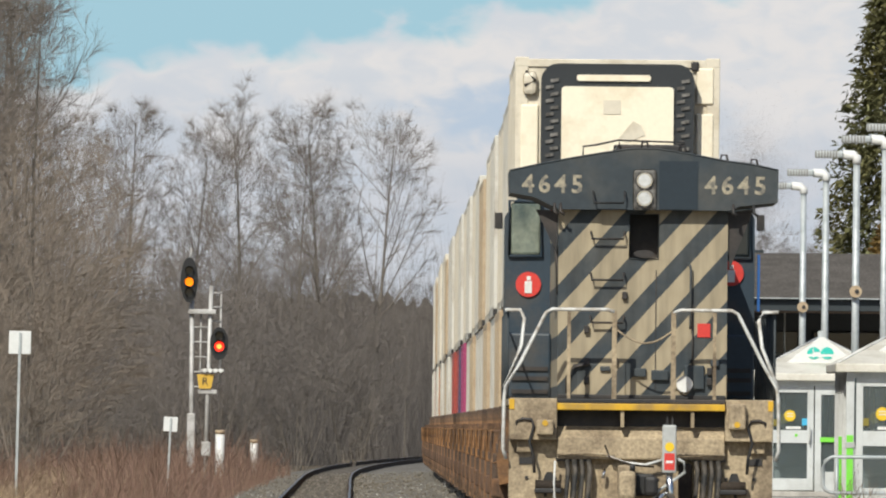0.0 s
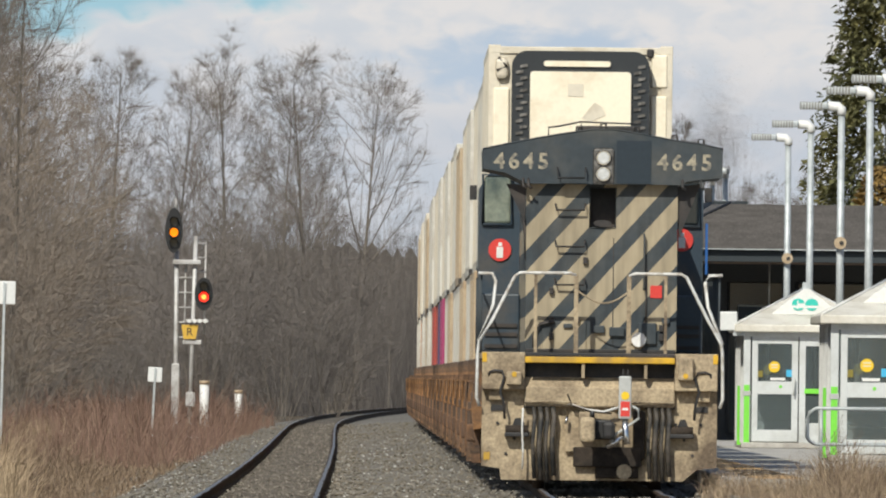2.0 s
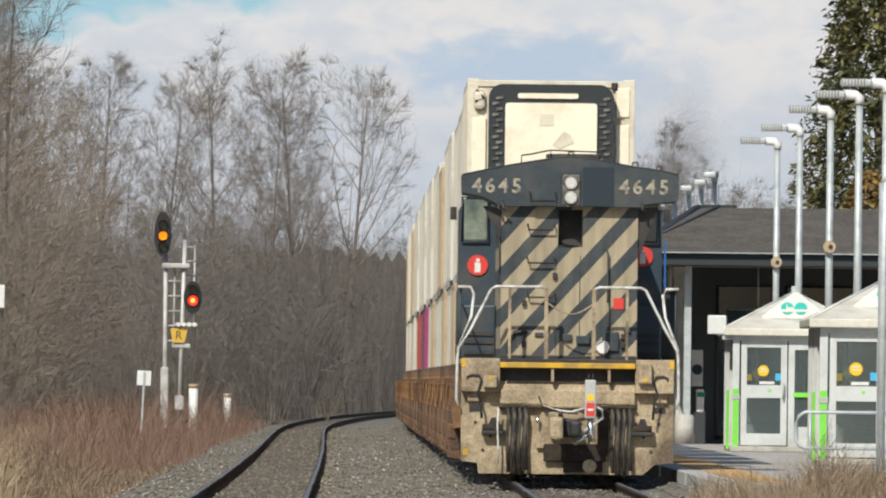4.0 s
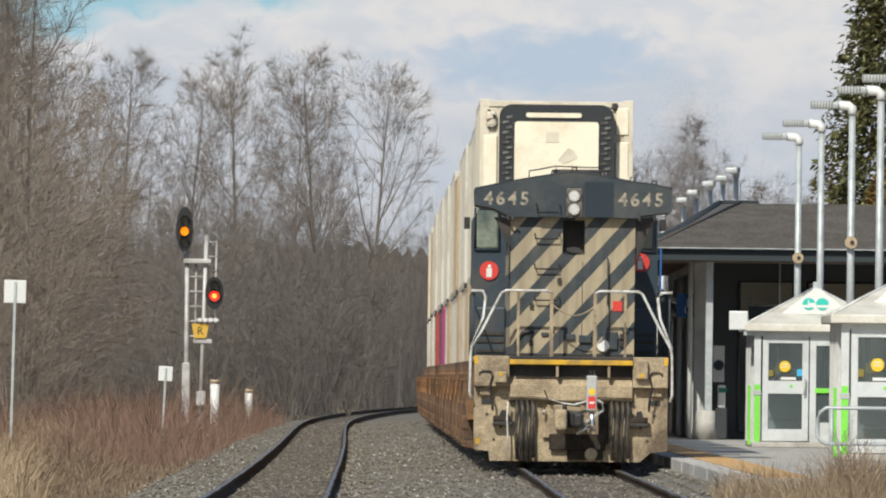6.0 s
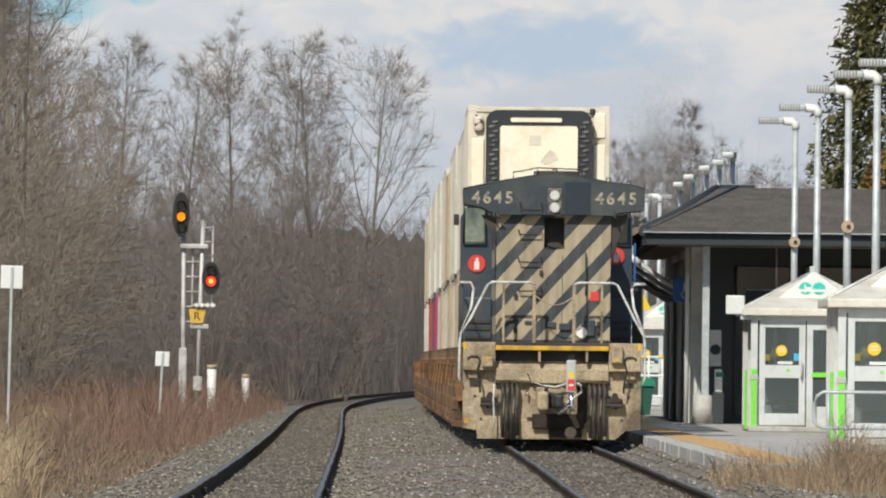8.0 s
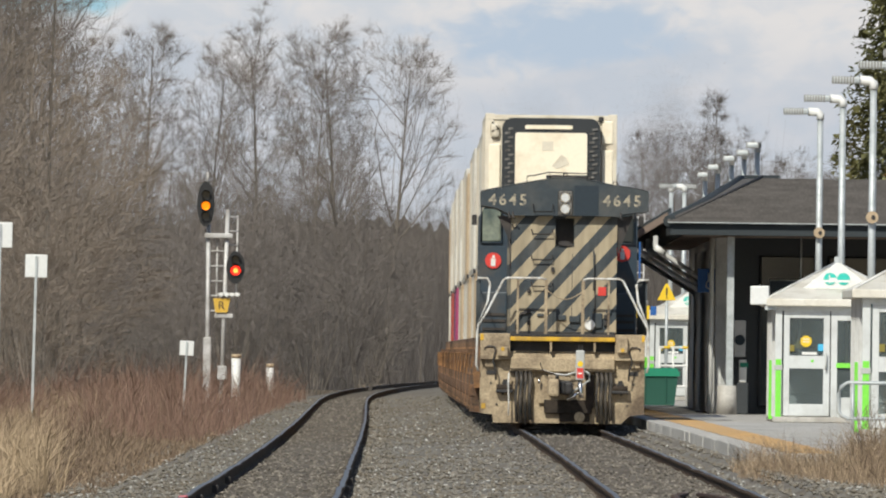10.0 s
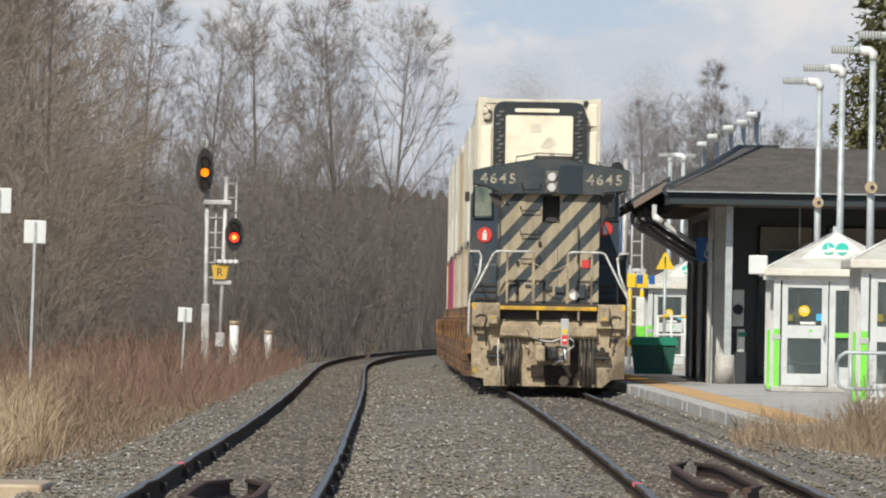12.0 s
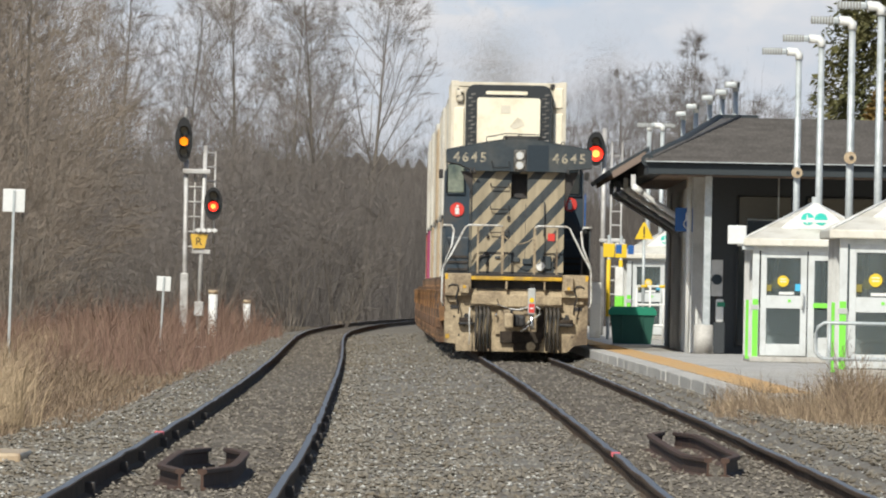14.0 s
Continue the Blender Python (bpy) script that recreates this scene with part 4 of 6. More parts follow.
lower0 = [container(m, l, 15.2, 2.9, 0.5) for m, l in
          ((M_TAN, "tan container in the well of a car"), (M_ORANGE, "orange container in the well of a car"), (M_BONE, "white container in the well of a car"),
           (M_BOXBLUE, "navy container in the well of a car"), (M_MAGENTA, "magenta container in the well of a car"), (M_BOXRED, "red container in the well of a car"))]
UP = [0, 3, 1, 3, 1, 3, 2, 1, 3, 1, 3, 1, 3, 3, 1, 1, 2, 3, 1, 3, 1, 2, 3, 1, 1, 3]
LOW = [0, 0, 2, 0, 2, 0, 2, 2, 0, 2, 4, 3, 5, 5, 2, 2, 0, 2, 2, 1, 2, 2, 5, 2, 0, 2]
used = set()
SWAY = {}                # how far a box sits off the middle of its car
for i in range(CARS):
    at = FIRST + PITCH * i
    for kind, ob, start, half, z in (("c", car0, at, 10.2, 0.0), ("u", upper0[UP[i]], at + 1.9, 8.07, 3.24), ("l", lower0[LOW[i]], at + 2.4, 7.6, 0.325)):
        o = ob if ob.name not in used else copy_thing(ob, pose(0, 0, 0))
        used.add(ob.name)
        TRAIN.append((o, start, half, z))
        SWAY[o.name] = -0.10 if i == 0 and kind == "u" else 0.0 if i == 0 or kind == "c" else ((i * 7 + (3 if kind == "u" else 0)) % 5 - 2) * 0.012


def train_row(t, start, half, z, aside=0.0):
    """A vehicle's pose on the line at t seconds: both ends stand over the track."""
    y0 = 290.0 + 17.5 * t + start
    a = Vector((track_x(y0 + half * 0.3), y0 + half * 0.3))
    b = Vector((track_x(y0 + half * 1.7), y0 + half * 1.7))
    ang = math.degrees(math.atan2(-(b.x - a.x), b.y - a.y))
    x = a.x - (b.x - a.x) / (b.y - a.y) * half * 0.3
    return t, pose(x + aside, y0, z, 0, 0, ang)


# ---- platform ----
def edge_x(y):
    return track_x(y) + 1.60


def platform():
    root = tagged(new("platform"), "low concrete station platform with an orange edge strip", "platform", kind="structure")
    ys = list(range(318, 905, 6))
    vs, fs = [], []
    for y in ys:
        e = edge_x(y)
        vs += [(e + 0.34, y, -0.7), (e + 0.34, y, 0.196), (e + 9, y, 0.196), (e + 9, y, -0.7)]
    for i in range(len(ys) - 1):
        a = 4 * i
        fs += [(a, a + 1, a + 5, a + 4), (a + 1, a + 2, a + 6, a + 5), (a + 2, a + 3, a + 7, a + 6)]
    fs += [(0, 3, 2, 1)]
    raw("slab", vs, fs, M_CONCRETE, root)
    block = part("kerb_block", box(B(), 0, 0.33, 0.03, 2.97, -0.36, 0.2, 0.02), M_CONCRETE, root)
    tile = part("edge_tile", box(B(), 0.35, 0.96, 0.01, 2.99, 0.15, 0.206, 0.004), M_TACTILE, root)
    first = True
    rng = random.Random(3)
    for y in range(318, 900, 3):
        e = edge_x(y)
        ang = math.degrees(math.atan2(-(edge_x(y + 3) - e), 3))
        for ob in (block, tile):
            o = ob if first else new(ob.name.split(".")[0], ob.data)
            o.parent = root
            o.matrix_basis = pose(e + rng.uniform(-0.012, 0.012), y, rng.uniform(-0.004, 0.004), 0, 0, ang)
        first = False
    return root


platform()


# ---- shelters ----
def shelter(m, label):
    """Glazed waiting shelter; origin at its near left foot."""
    root = thing("waiting_shelter", label, "shelter", m, "platform shelters")
    W, D, H = 2.35, 10.0, 2.16
    part("floor_curb", box(B(), -0.03, W + 0.03, -0.03, D, 0.0, 0.10, 0.015), M_CONCRETE, root)
    for x in (0, W - 0.13):
        for y in (0, D - 0.14):
            p = part("corner_post", box(B(), x, x + 0.13, y, y + 0.13, 0.1, H, 0.01), M_SHELTER, root)
            if y == 0:
                part("green_band", box(B(), x + 0.012, x + 0.118, y - 0.008, y + 0.02, 0.02, 1.17, 0.004), M_LIME, p, "lime green reflective band")
                part("strap", box(B(), x - 0.01, x + 0.14, y - 0.02, y + 0.02, 0.97, 1.06, 0.005), M_GREYBOX, p)
    part("green_edge", box(B(), -0.10, -0.03, 0.9, 1.0, 0.05, 1.15, 0.004), M_LIME, root, "lime green edge of the side panel")
    for k in range(10):
        part("side_mullion", box(B(), -0.05 + 0.02 * (k % 2), 0.02, 0.6 + 0.95 * k, 0.75 + 0.95 * k, 0.1, H, 0.008), M_WALL, root)
    for s, x in ((0, 0.03), (1, W - 0.05)):
        part("side_pane", box(B(), x, x + 0.012, 0.15, D - 0.15, 0.35, H - 0.1), M_PANE, root).visible_shadow = False
        part("side_rail", box(B(), x - 0.02, x + 0.04, 0.13, D - 0.14, 0.1, 0.35), M_SHELTER, root)
    # front: door and fixed light
    door = part("door", box(B(), 0.16, 0.27, 0.02, 0.07, 0.12, 2.08, 0.008), M_SHELTER, root, "grey aluminium door with two panes")
    part("stile", box(B(), 0.90, 1.02, 0.02, 0.07, 0.12, 2.08, 0.008), M_SHELTER, door)
    for z0, z1 in ((0.12, 0.34), (1.00, 1.24), (1.94, 2.08)):
        part("door_rail", box(B(), 0.268, 0.902, 0.022, 0.068, z0, z1, 0.006), M_SHELTER, door)
    for z0, z1 in ((0.34, 1.00), (1.24, 1.94)):
        part("pane", box(B(), 0.265, 0.905, 0.04, 0.052, z0, z1), M_PANE, door).visible_shadow = False
    part("push_bar", tube(B(), [(0.94, -0.04, 0.98), (0.95, -0.05, 1.1), (0.95, -0.05, 1.3)], 0.018, 6), M_GREYBOX, door)
    d = part("round_sticker", disc(B(), 0.575, 0.024, 0.036, 1.51, 0.105, 22), M_STICKER, door, "round yellow sticker")
    for z in (1.49, 1.54):
        part("bar", box(B(), 0.515, 0.635, 0.020, 0.024, z, z + 0.018), M_WHITE, d)
    part("back_sticker", disc(B(), 0.46, 0.06, 0.066, 1.45, 0.09, 18), M_STICKERDARK, door)
    part("blue_sticker", box(B(), 0.80, 0.91, 0.026, 0.036, 1.33, 1.46), M_STICKERBLUE, door, "small blue sticker")
    part("notice", box(B(), 0.50, 0.78, 0.026, 0.036, 1.26, 1.31), M_WHITE, door)
    part("notice", box(B(), 0.27, 0.36, 0.026, 0.036, 1.32, 1.44), M_STICKERDARK, door)
    part("green_dot", box(B(), 0.67, 0.72, 0.012, 0.022, 1.12, 1.17), M_LIME, door)
    part("mullion", box(B(), 1.04, 1.16, 0.02, 0.08, 0.1, H, 0.008), M_SHELTER, root)
    part("fixed_pane", box(B(), 1.16, W - 0.13, 0.04, 0.052, 0.45, 1.9), M_PANE, root).visible_shadow = False
    part("fixed_rail", box(B(), 1.16, W - 0.13, 0.02, 0.07, 1.9, H, 0.006), M_SHELTER, root)
    part("lower_panel", box(B(), 1.16, W - 0.13, 0.02, 0.07, 0.1, 0.47, 0.006), M_SHELTER, root)
    part("green_rail", box(B(), 1.14, 1.60, 0.0, 0.022, 1.02, 1.11, 0.004), M_LIME, root)
    part("green_rail", box(B(), 1.52, 1.60, -0.004, 0.018, 0.12, 1.11, 0.004), M_LIME, root)
    part("transom", box(B(), 0.13, W - 0.13, 0.0, 0.1, H - 0.09, H + 0.002, 0.008), M_SHELTER, root)
    part("bench", box(B(), 0.3, W - 0.3, 2.0, 2.4, 0.5, 0.56, 0.01), M_GREYBOX, root)
    part("back_wall", box(B(), 0.1, W - 0.1, D - 0.08, D - 0.03, 0.1, 1.0), M_SHELTER, root)
    part("back_pane", box(B(), 0.1, W - 0.1, D - 0.06, D - 0.045, 1.0, H), M_PANE, root).visible_shadow = False
    part("back_rail", box(B(), 0.55, 0.62, D - 0.09, D - 0.03, 0.9, H), M_WALL, root)
    part("back_rail", box(B(), 1.45, 1.52, D - 0.09, D - 0.03, 0.9, H), M_WALL, root)
    # hipped roof with fascia
    fas = part("fascia", box(B(), -0.17, W + 0.17, -0.17, D + 0.17, H, H + 0.14, 0.02), M_ROOFCREAM, root)
    bm = B()
    a = [bm.verts.new(p) for p in ((-0.14, -0.14, H + 0.14), (W + 0.14, -0.14, H + 0.14), (W + 0.14, D + 0.14, H + 0.14), (-0.14, D + 0.14, H + 0.14))]
    b = [bm.verts.new(p) for p in ((W / 2 - 0.06, 3.0, H + 0.80), (W / 2 + 0.06, 3.0, H + 0.80), (W / 2 + 0.06, D - 3.0, H + 0.80), (W / 2 - 0.06, D - 3.0, H + 0.80))]
    for i in range(4):
        bm.faces.new((a[i], a[(i + 1) % 4], b[(i + 1) % 4], b[i]))
    bm.faces.new(b)
    bm.faces.new(a[::-1])
    roof = part("roof", bm, M_ROOFCREAM, root, "cream hipped roof")
    for s in (-1, 1):
        part("ridge", tube(B(), [(W / 2 + s * (W / 2 + 0.14), -0.14, H + 0.15), (W / 2 + s * 0.06, 3.0, H + 0.81)], 0.022, 6), M_WHITE, roof)
    part("panel_seam", box(B(), W / 2 - 0.5, W / 2 + 0.5, 0.5, 0.52, H + 0.455, H + 0.50), M_WHITE, roof)
    gab = part("gable", prism(B(), [(W / 2 - 0.66, H + 0.34), (W / 2 + 0.66, H + 0.34), (W / 2 + 0.04, H + 0.82), (W / 2 - 0.04, H + 0.82)], 0.80, 3.2), M_WHITE, roof, "white gable with two teal discs")
    for x in (-0.125, 0.125):
        d = part("disc", disc(B(), W / 2 - 0.03 + x, 0.785, 0.802, H + 0.52, 0.112, 24, 0.122), M_TEAL, gab)
        if x < 0:
            part("bar", box(B(), W / 2 - 0.04 + x, W / 2 - 0.03 + x + 0.12, 0.778, 0.786, H + 0.50, H + 0.54), M_WHITE, d)
            part("notch", box(B(), W / 2 - 0.05 + x, W / 2 - 0.03 + x, 0.778, 0.786, H + 0.43, H + 0.60), M_WHITE, d)
    part("finial", box(B(), W / 2 - 0.05, W / 2 + 0.05, 3.0, 3.1, H + 0.80, H + 0.94, 0.01), M_GALV, roof)
    return root


sh = shelter(pose(5.77, 463, 0.20), "grey glazed platform shelter with a cream roof and lime green posts")
copy_thing(sh, pose(6.24, 391, 0.20))
copy_thing(sh, pose(4.95, 668, 0.20))


def square_sign():
    root = thing("square_sign", "square pale grey sign held beside the shelter", "sign", pose(5.47, 462.9, 0.20))
    part("plate", box(B(), -0.175, 0.175, -0.02, 0.02, 2.18, 2.53, 0.02), M_SIGNBACK, root)
    part("bracket", box(B(), 0.10, 0.32, 0.021, 0.12, 2.08, 2.24, 0.01), M_GALV, root)
    return root


square_sign()


def loop_railing(m):
    root = thing("loop_railing", "grey tubular steel railing with rounded ends on the platform", "railing", m)
    part("loop", tube(B(), [(2.6, 0, 0.86), (0.12, 0, 0.86), (0.03, 0, 0.80), (0, 0, 0.70), (0, 0, 0.44), (0.04, 0, 0.38), (0.12, 0, 0.34), (2.6, 0, 0.34)], 0.028, 8), M_GALV, root)
    for x in (0.20, 1.4, 2.5):
        part("post", tube(B(), [(x, 0, 0), (x, 0, 0.86)], 0.028, 8), M_GALV, root)
    return root


loop_railing(pose(5.42, 360, 0.20))


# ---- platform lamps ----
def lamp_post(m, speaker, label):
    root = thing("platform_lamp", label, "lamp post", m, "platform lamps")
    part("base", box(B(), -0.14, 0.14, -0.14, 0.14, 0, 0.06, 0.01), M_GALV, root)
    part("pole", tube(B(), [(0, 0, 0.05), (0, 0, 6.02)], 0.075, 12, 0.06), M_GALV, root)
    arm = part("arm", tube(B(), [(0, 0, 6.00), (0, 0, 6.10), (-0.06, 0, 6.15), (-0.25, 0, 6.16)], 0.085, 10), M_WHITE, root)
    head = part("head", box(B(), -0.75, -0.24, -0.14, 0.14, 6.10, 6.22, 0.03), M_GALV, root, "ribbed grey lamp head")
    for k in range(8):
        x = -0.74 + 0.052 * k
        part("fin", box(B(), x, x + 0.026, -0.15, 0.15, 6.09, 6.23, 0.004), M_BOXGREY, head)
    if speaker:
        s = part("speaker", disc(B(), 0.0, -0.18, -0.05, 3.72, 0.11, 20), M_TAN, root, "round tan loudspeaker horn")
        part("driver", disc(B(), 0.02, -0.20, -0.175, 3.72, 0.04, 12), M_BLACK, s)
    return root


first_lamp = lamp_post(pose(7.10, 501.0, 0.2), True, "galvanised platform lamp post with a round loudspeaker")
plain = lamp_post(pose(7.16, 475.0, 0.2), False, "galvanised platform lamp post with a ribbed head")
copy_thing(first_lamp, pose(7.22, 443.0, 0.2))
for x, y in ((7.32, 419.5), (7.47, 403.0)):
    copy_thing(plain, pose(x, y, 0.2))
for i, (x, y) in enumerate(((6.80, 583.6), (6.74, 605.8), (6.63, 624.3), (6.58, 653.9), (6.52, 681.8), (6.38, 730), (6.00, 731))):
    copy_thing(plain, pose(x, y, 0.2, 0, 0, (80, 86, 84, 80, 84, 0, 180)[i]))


def low_lamp():
    root = thing("low_lamp", "short galvanised lamp with a bent arm", "lamp post", pose(6.20, 336, 0.19))
    part("pole", tube(B(), [(0, 0, 0), (0, 0, 4.0), (0.05, 0, 4.1), (0.6, 0, 4.12)], 0.06, 10), M_GALV, root)
    part("head", box(B(), 0.3, 0.9, -0.12, 0.12, 4.06, 4.18, 0.03), M_WHITE, root)
    return root


low_lamp()


# ---- station building ----
def station():
    Y0, X0 = 520.5, 5.22
    # front wall, its deep shade painted on; the side wall keeps its pale colour
    w = tagged(part("station_wall_front", box(B(), X0 + 0.35, 15, Y0, Y0 + 0.25, 0.2, 3.89), M_WALLSHADE), "station wall coloured as deep shade, with dark windows", "wall", kind="structure")
    for x0, x1, z0, z1 in ((6.16, 7.3, 0.35, 3.5), (7.6, 9.6, 1.0, 3.5), (10.0, 12.6, 1.0, 3.5)):
        win = part("window", box(B(), x0, x1, Y0 - 0.02, Y0 + 0.0, z0, z1), M_DARKPANE, w, "dark station window")
        part("window_frame", tube(B(), [(x0, Y0 - 0.03, z0), (x1, Y0 - 0.03, z0), (x1, Y0 - 0.03, z1), (x0, Y0 - 0.03, z1), (x0, Y0 - 0.03, z0)], 0.035, 6), M_WALLSHADE, win)
    board = tagged(part("notice_board", box(B(), 6.35, 9.1, Y0 - 0.5, Y0 - 0.42, 2.42, 3.0, 0.02), M_DARKBLUE), "dark blue hanging station board with a pale frame", "sign")
    part("frame", tube(B(), [(6.35, Y0 - 0.52, 2.42), (6.35, Y0 - 0.52, 3.02), (9.1, Y0 - 0.52, 3.02)], 0.022, 6), M_GALV, board)
    part("hanger", tube(B(), [(7.0, Y0 - 0.46, 3.0), (7.0, Y0 - 0.46, 3.9)], 0.02, 6), M_GALV, board)
    side = tagged(part("station_wall_side", box(B(), X0, X0 + 0.35, Y0 + 0.005, Y0 + 62, 0.2, 3.89), M_WALL), "pale grey station wall along the platform", "wall", kind="structure")
    for k in range(10):
        part("batten", box(B(), X0 - 0.05, X0, Y0 + 1.0 + 4.6 * k, Y0 + 1.18 + 4.6 * k, 0.2, 3.7), M_WALL, side)
    for k in range(4):
        part("batten", box(B(), X0 + 0.03 + 0.09 * k, X0 + 0.06 + 0.09 * k, Y0 - 0.03, Y0 + 0.01, 0.2, 3.7), M_WALL, side)
    # roof: eaves slab, slopes
    e0, e1 = (4.23, 516.0), (3.94, 590.0)
    bm = B()
    lo = [bm.verts.new(p) for p in ((e0[0], e0[1], 3.92), (18, e0[1], 3.92), (18, e1[1], 3.92), (e1[0], e1[1], 3.92))]
    hi = [bm.verts.new((v.co.x, v.co.y, 4.18)) for v in lo]
    for i in range(4):
        bm.faces.new((lo[i], lo[(i + 1) % 4], hi[(i + 1) % 4], hi[i]))
    bm.faces.new(hi)
    bm.faces.new(lo[::-1])
    tagged(part("ceiling_eaves", bm, M_FASCIA), "dark slate fascia and soffit of the station roof", "eaves", kind="structure")
    part_sof = part("ceiling_soffit", box(B(), 4.5, 18, 516.6, 588, 3.892, 3.916), M_SOFFIT)
    tagged(part_sof, "brown soffit under the station roof", "soffit", kind="structure")
    bm = B()
    c = [bm.verts.new(p) for p in ((e0[0] - 0.05, e0[1] - 0.1, 4.18), (18, e0[1] - 0.1, 4.18), (18, 535, 5.24), (6.36, 535, 5.24), (6.36, 577, 5.52), (e1[0] - 0.05, e1[1], 4.18), (18, 577, 5.52), (18, e1[1], 4.18))]
    bm.faces.new((c[0], c[1], c[2], c[3]))
    bm.faces.new((c[0], c[3], c[4], c[5]))
    bm.faces.new((c[3], c[2], c[6], c[4]))
    bm.faces.new((c[4], c[6], c[7], c[5]))
    roof = tagged(part("roof", bm, M_SHINGLE), "grey-brown shingled hip roof of the station", "roof", kind="structure")
    n = 17
    for k in range(n):       # shingle courses
        f = k / n
        x = 4.18 + (6.36 - 4.18) * f
        y, z = 515.9 + 19.1 * f, 4.182 + 1.06 * f
        part("shingle_course", prism(B(), [(x, z), (18, z), (18, z + 0.058), (x + 0.10, z + 0.058)], y - 0.02, y + 0.9), M_SHINGLE, roof)
    part("drip_edge", box(B(), 4.17, 18, 515.86, 515.9, 4.165, 4.185), M_GALV, roof)
    part("hip_cap", tube(B(), [(4.19, 515.9, 4.21), (6.36, 535, 5.28)], 0.035, 6), M_SHINGLE, roof)
    part("ridge_cap", box(B(), 5.96, 6.73, 534.8, 535.6, 5.24, 5.31, 0.01), M_FASCIA, roof)
    part("left_lip", tube(B(), [(4.19, 516, 4.20), (5.05, 535, 4.66), (6.36, 577, 5.50)], 0.12, 8), M_FASCIA, roof)
    part("side_eave", prism(B(), [(3.50, 3.92), (4.30, 4.42), (4.30, 4.53), (3.46, 4.02)], 523, 589), M_FASCIA, roof, "slate eave sloping down over the platform")
    for k in range(5):
        y = 522.9 + 14 * k
        part("rafter_end", prism(B(), [(3.55, 3.84), (4.22, 4.26), (4.22, 4.42), (3.52, 3.98)], y, y + 0.12), M_SOFFIT, roof)
    # post on its pedestal
    col = thing("canopy_post", "pale grey steel post on a round concrete pedestal", "post", pose(5.50, 517, 0.2))
    bm = B()
    tube(bm, [(-0.05, 0, 0), (-0.05, 0, 0.60)], 0.215, 18, 0.20)
    part("pedestal", bm, M_CONCRETE, col)
    part("shaft", box(B(), -0.075, 0.075, -0.075, 0.075, 0.55, 3.72, 0.01), M_GALV, col)
    for k in range(4):
        y = 522 + 15 * k
        br = thing("knee_brace", "grey timber knee brace under the station eaves", "brace", pose(0, y, 0), "eaves braces")
        part("strut", tube(B(), [(5.24, 0, 2.75), (5.19, 0, 2.85), (4.10 - 0.035 * k, 0, 3.58), (4.02 - 0.035 * k, 0, 3.66)], 0.055, 6), M_WALL, br)
        part("end_cap", tube(B(), [(4.14 - 0.035 * k, -0.06, 3.55), (3.96 - 0.035 * k, -0.06, 3.68)], 0.075, 8), M_WHITE, br)
        part("rafter_tail", box(B(), 3.92 - 0.05 * k, 4.02 - 0.05 * k, 0, 0.2, 3.66, 3.92, 0.01), M_WALL, br)
    ac = thing("wall_sign", "blue accessibility sign with a white wheelchair mark", "sign", pose(5.04, 520.9, 0.12))
    part("plate", box(B(), -0.19, 0.19, -0.02, 0.02, 2.62, 3.12, 0.01), M_SIGNBLUE, ac)
    part("wheel_mark", tube(B(), [(0.07 + 0.08 * math.cos(a), -0.03, 2.78 + 0.09 * math.sin(a)) for a in [k * 0.6 for k in range(9)]], 0.014, 5), M_WHITE, ac)
    part("seat_mark", tube(B(), [(0.04, -0.03, 3.02), (0.04, -0.03, 2.86), (0.13, -0.03, 2.86)], 0.016, 5), M_WHITE, ac)
    part("bracket", box(B(), 0.15, 0.2, 0, 0.3, 2.8, 2.9), M_GALV, ac)
    sp = thing("drain_pipe", "white drain pipe down the station corner", "pipe", pose(5.14, 520.2, 0.2))
    part("pipe", tube(B(), [(0, 0, 0), (0, 0, 3.68)], 0.05, 8), M_WHITE, sp)
    bx = thing("payment_machine", "white machine with a green top by the station wall", "machine", pose(5.80, 519.4, 0.2))
    part("base", box(B(), -0.12, 0.12, -0.18, 0.2, 0, 0.66, 0.02), M_WALLSHADE, bx)
    part("body", box(B(), -0.08, 0.08, -0.2, 0.2, 0.66, 1.14, 0.03), M_WHITE, bx)
    part("green_top", box(B(), -0.06, 0.11, -0.21, -0.2, 0.98, 1.08, 0.002), M_BINLID, bx)
    pn = thing("information_panel", "tall pale information panel with a dark round mark", "panel", pose(5.74, 519.9, 0.2))
    part("board", box(B(), -0.12, 0.12, -0.03, 0.03, 1.2, 1.96, 0.01), M_WALL, pn)
    part("round_mark", disc(B(), 0.0, -0.045, -0.028, 1.55, 0.11, 20), M_DARKBLUE, pn)
    part("leg", box(B(), -0.03, 0.03, -0.02, 0.02, 0, 1.2), M_BLACK, pn)


station()


def green_bin():
    root = thing("grit_bin", "dark green plastic grit bin with a lighter lid", "grit bin", pose(4.60, 600, 0.20))
    part("body", prism(B(), [(-0.46, 0), (0.46, 0), (0.54, 0.72), (-0.54, 0.72)], -0.4, 0.4), M_BIN, root)
    part("lid", prism(B(), [(-0.58, 0.70), (0.58, 0.70), (0.58, 0.80), (0.5, 0.90), (-0.5, 0.90), (-0.58, 0.80)], -0.45, 0.45), M_BINLID, root)
    for x in (-0.25, 0.25):
        part("rib", box(B(), x - 0.02, x + 0.02, -0.43, -0.38, 0.05, 0.7, 0.008), M_BIN, root)
    return root


green_bin()


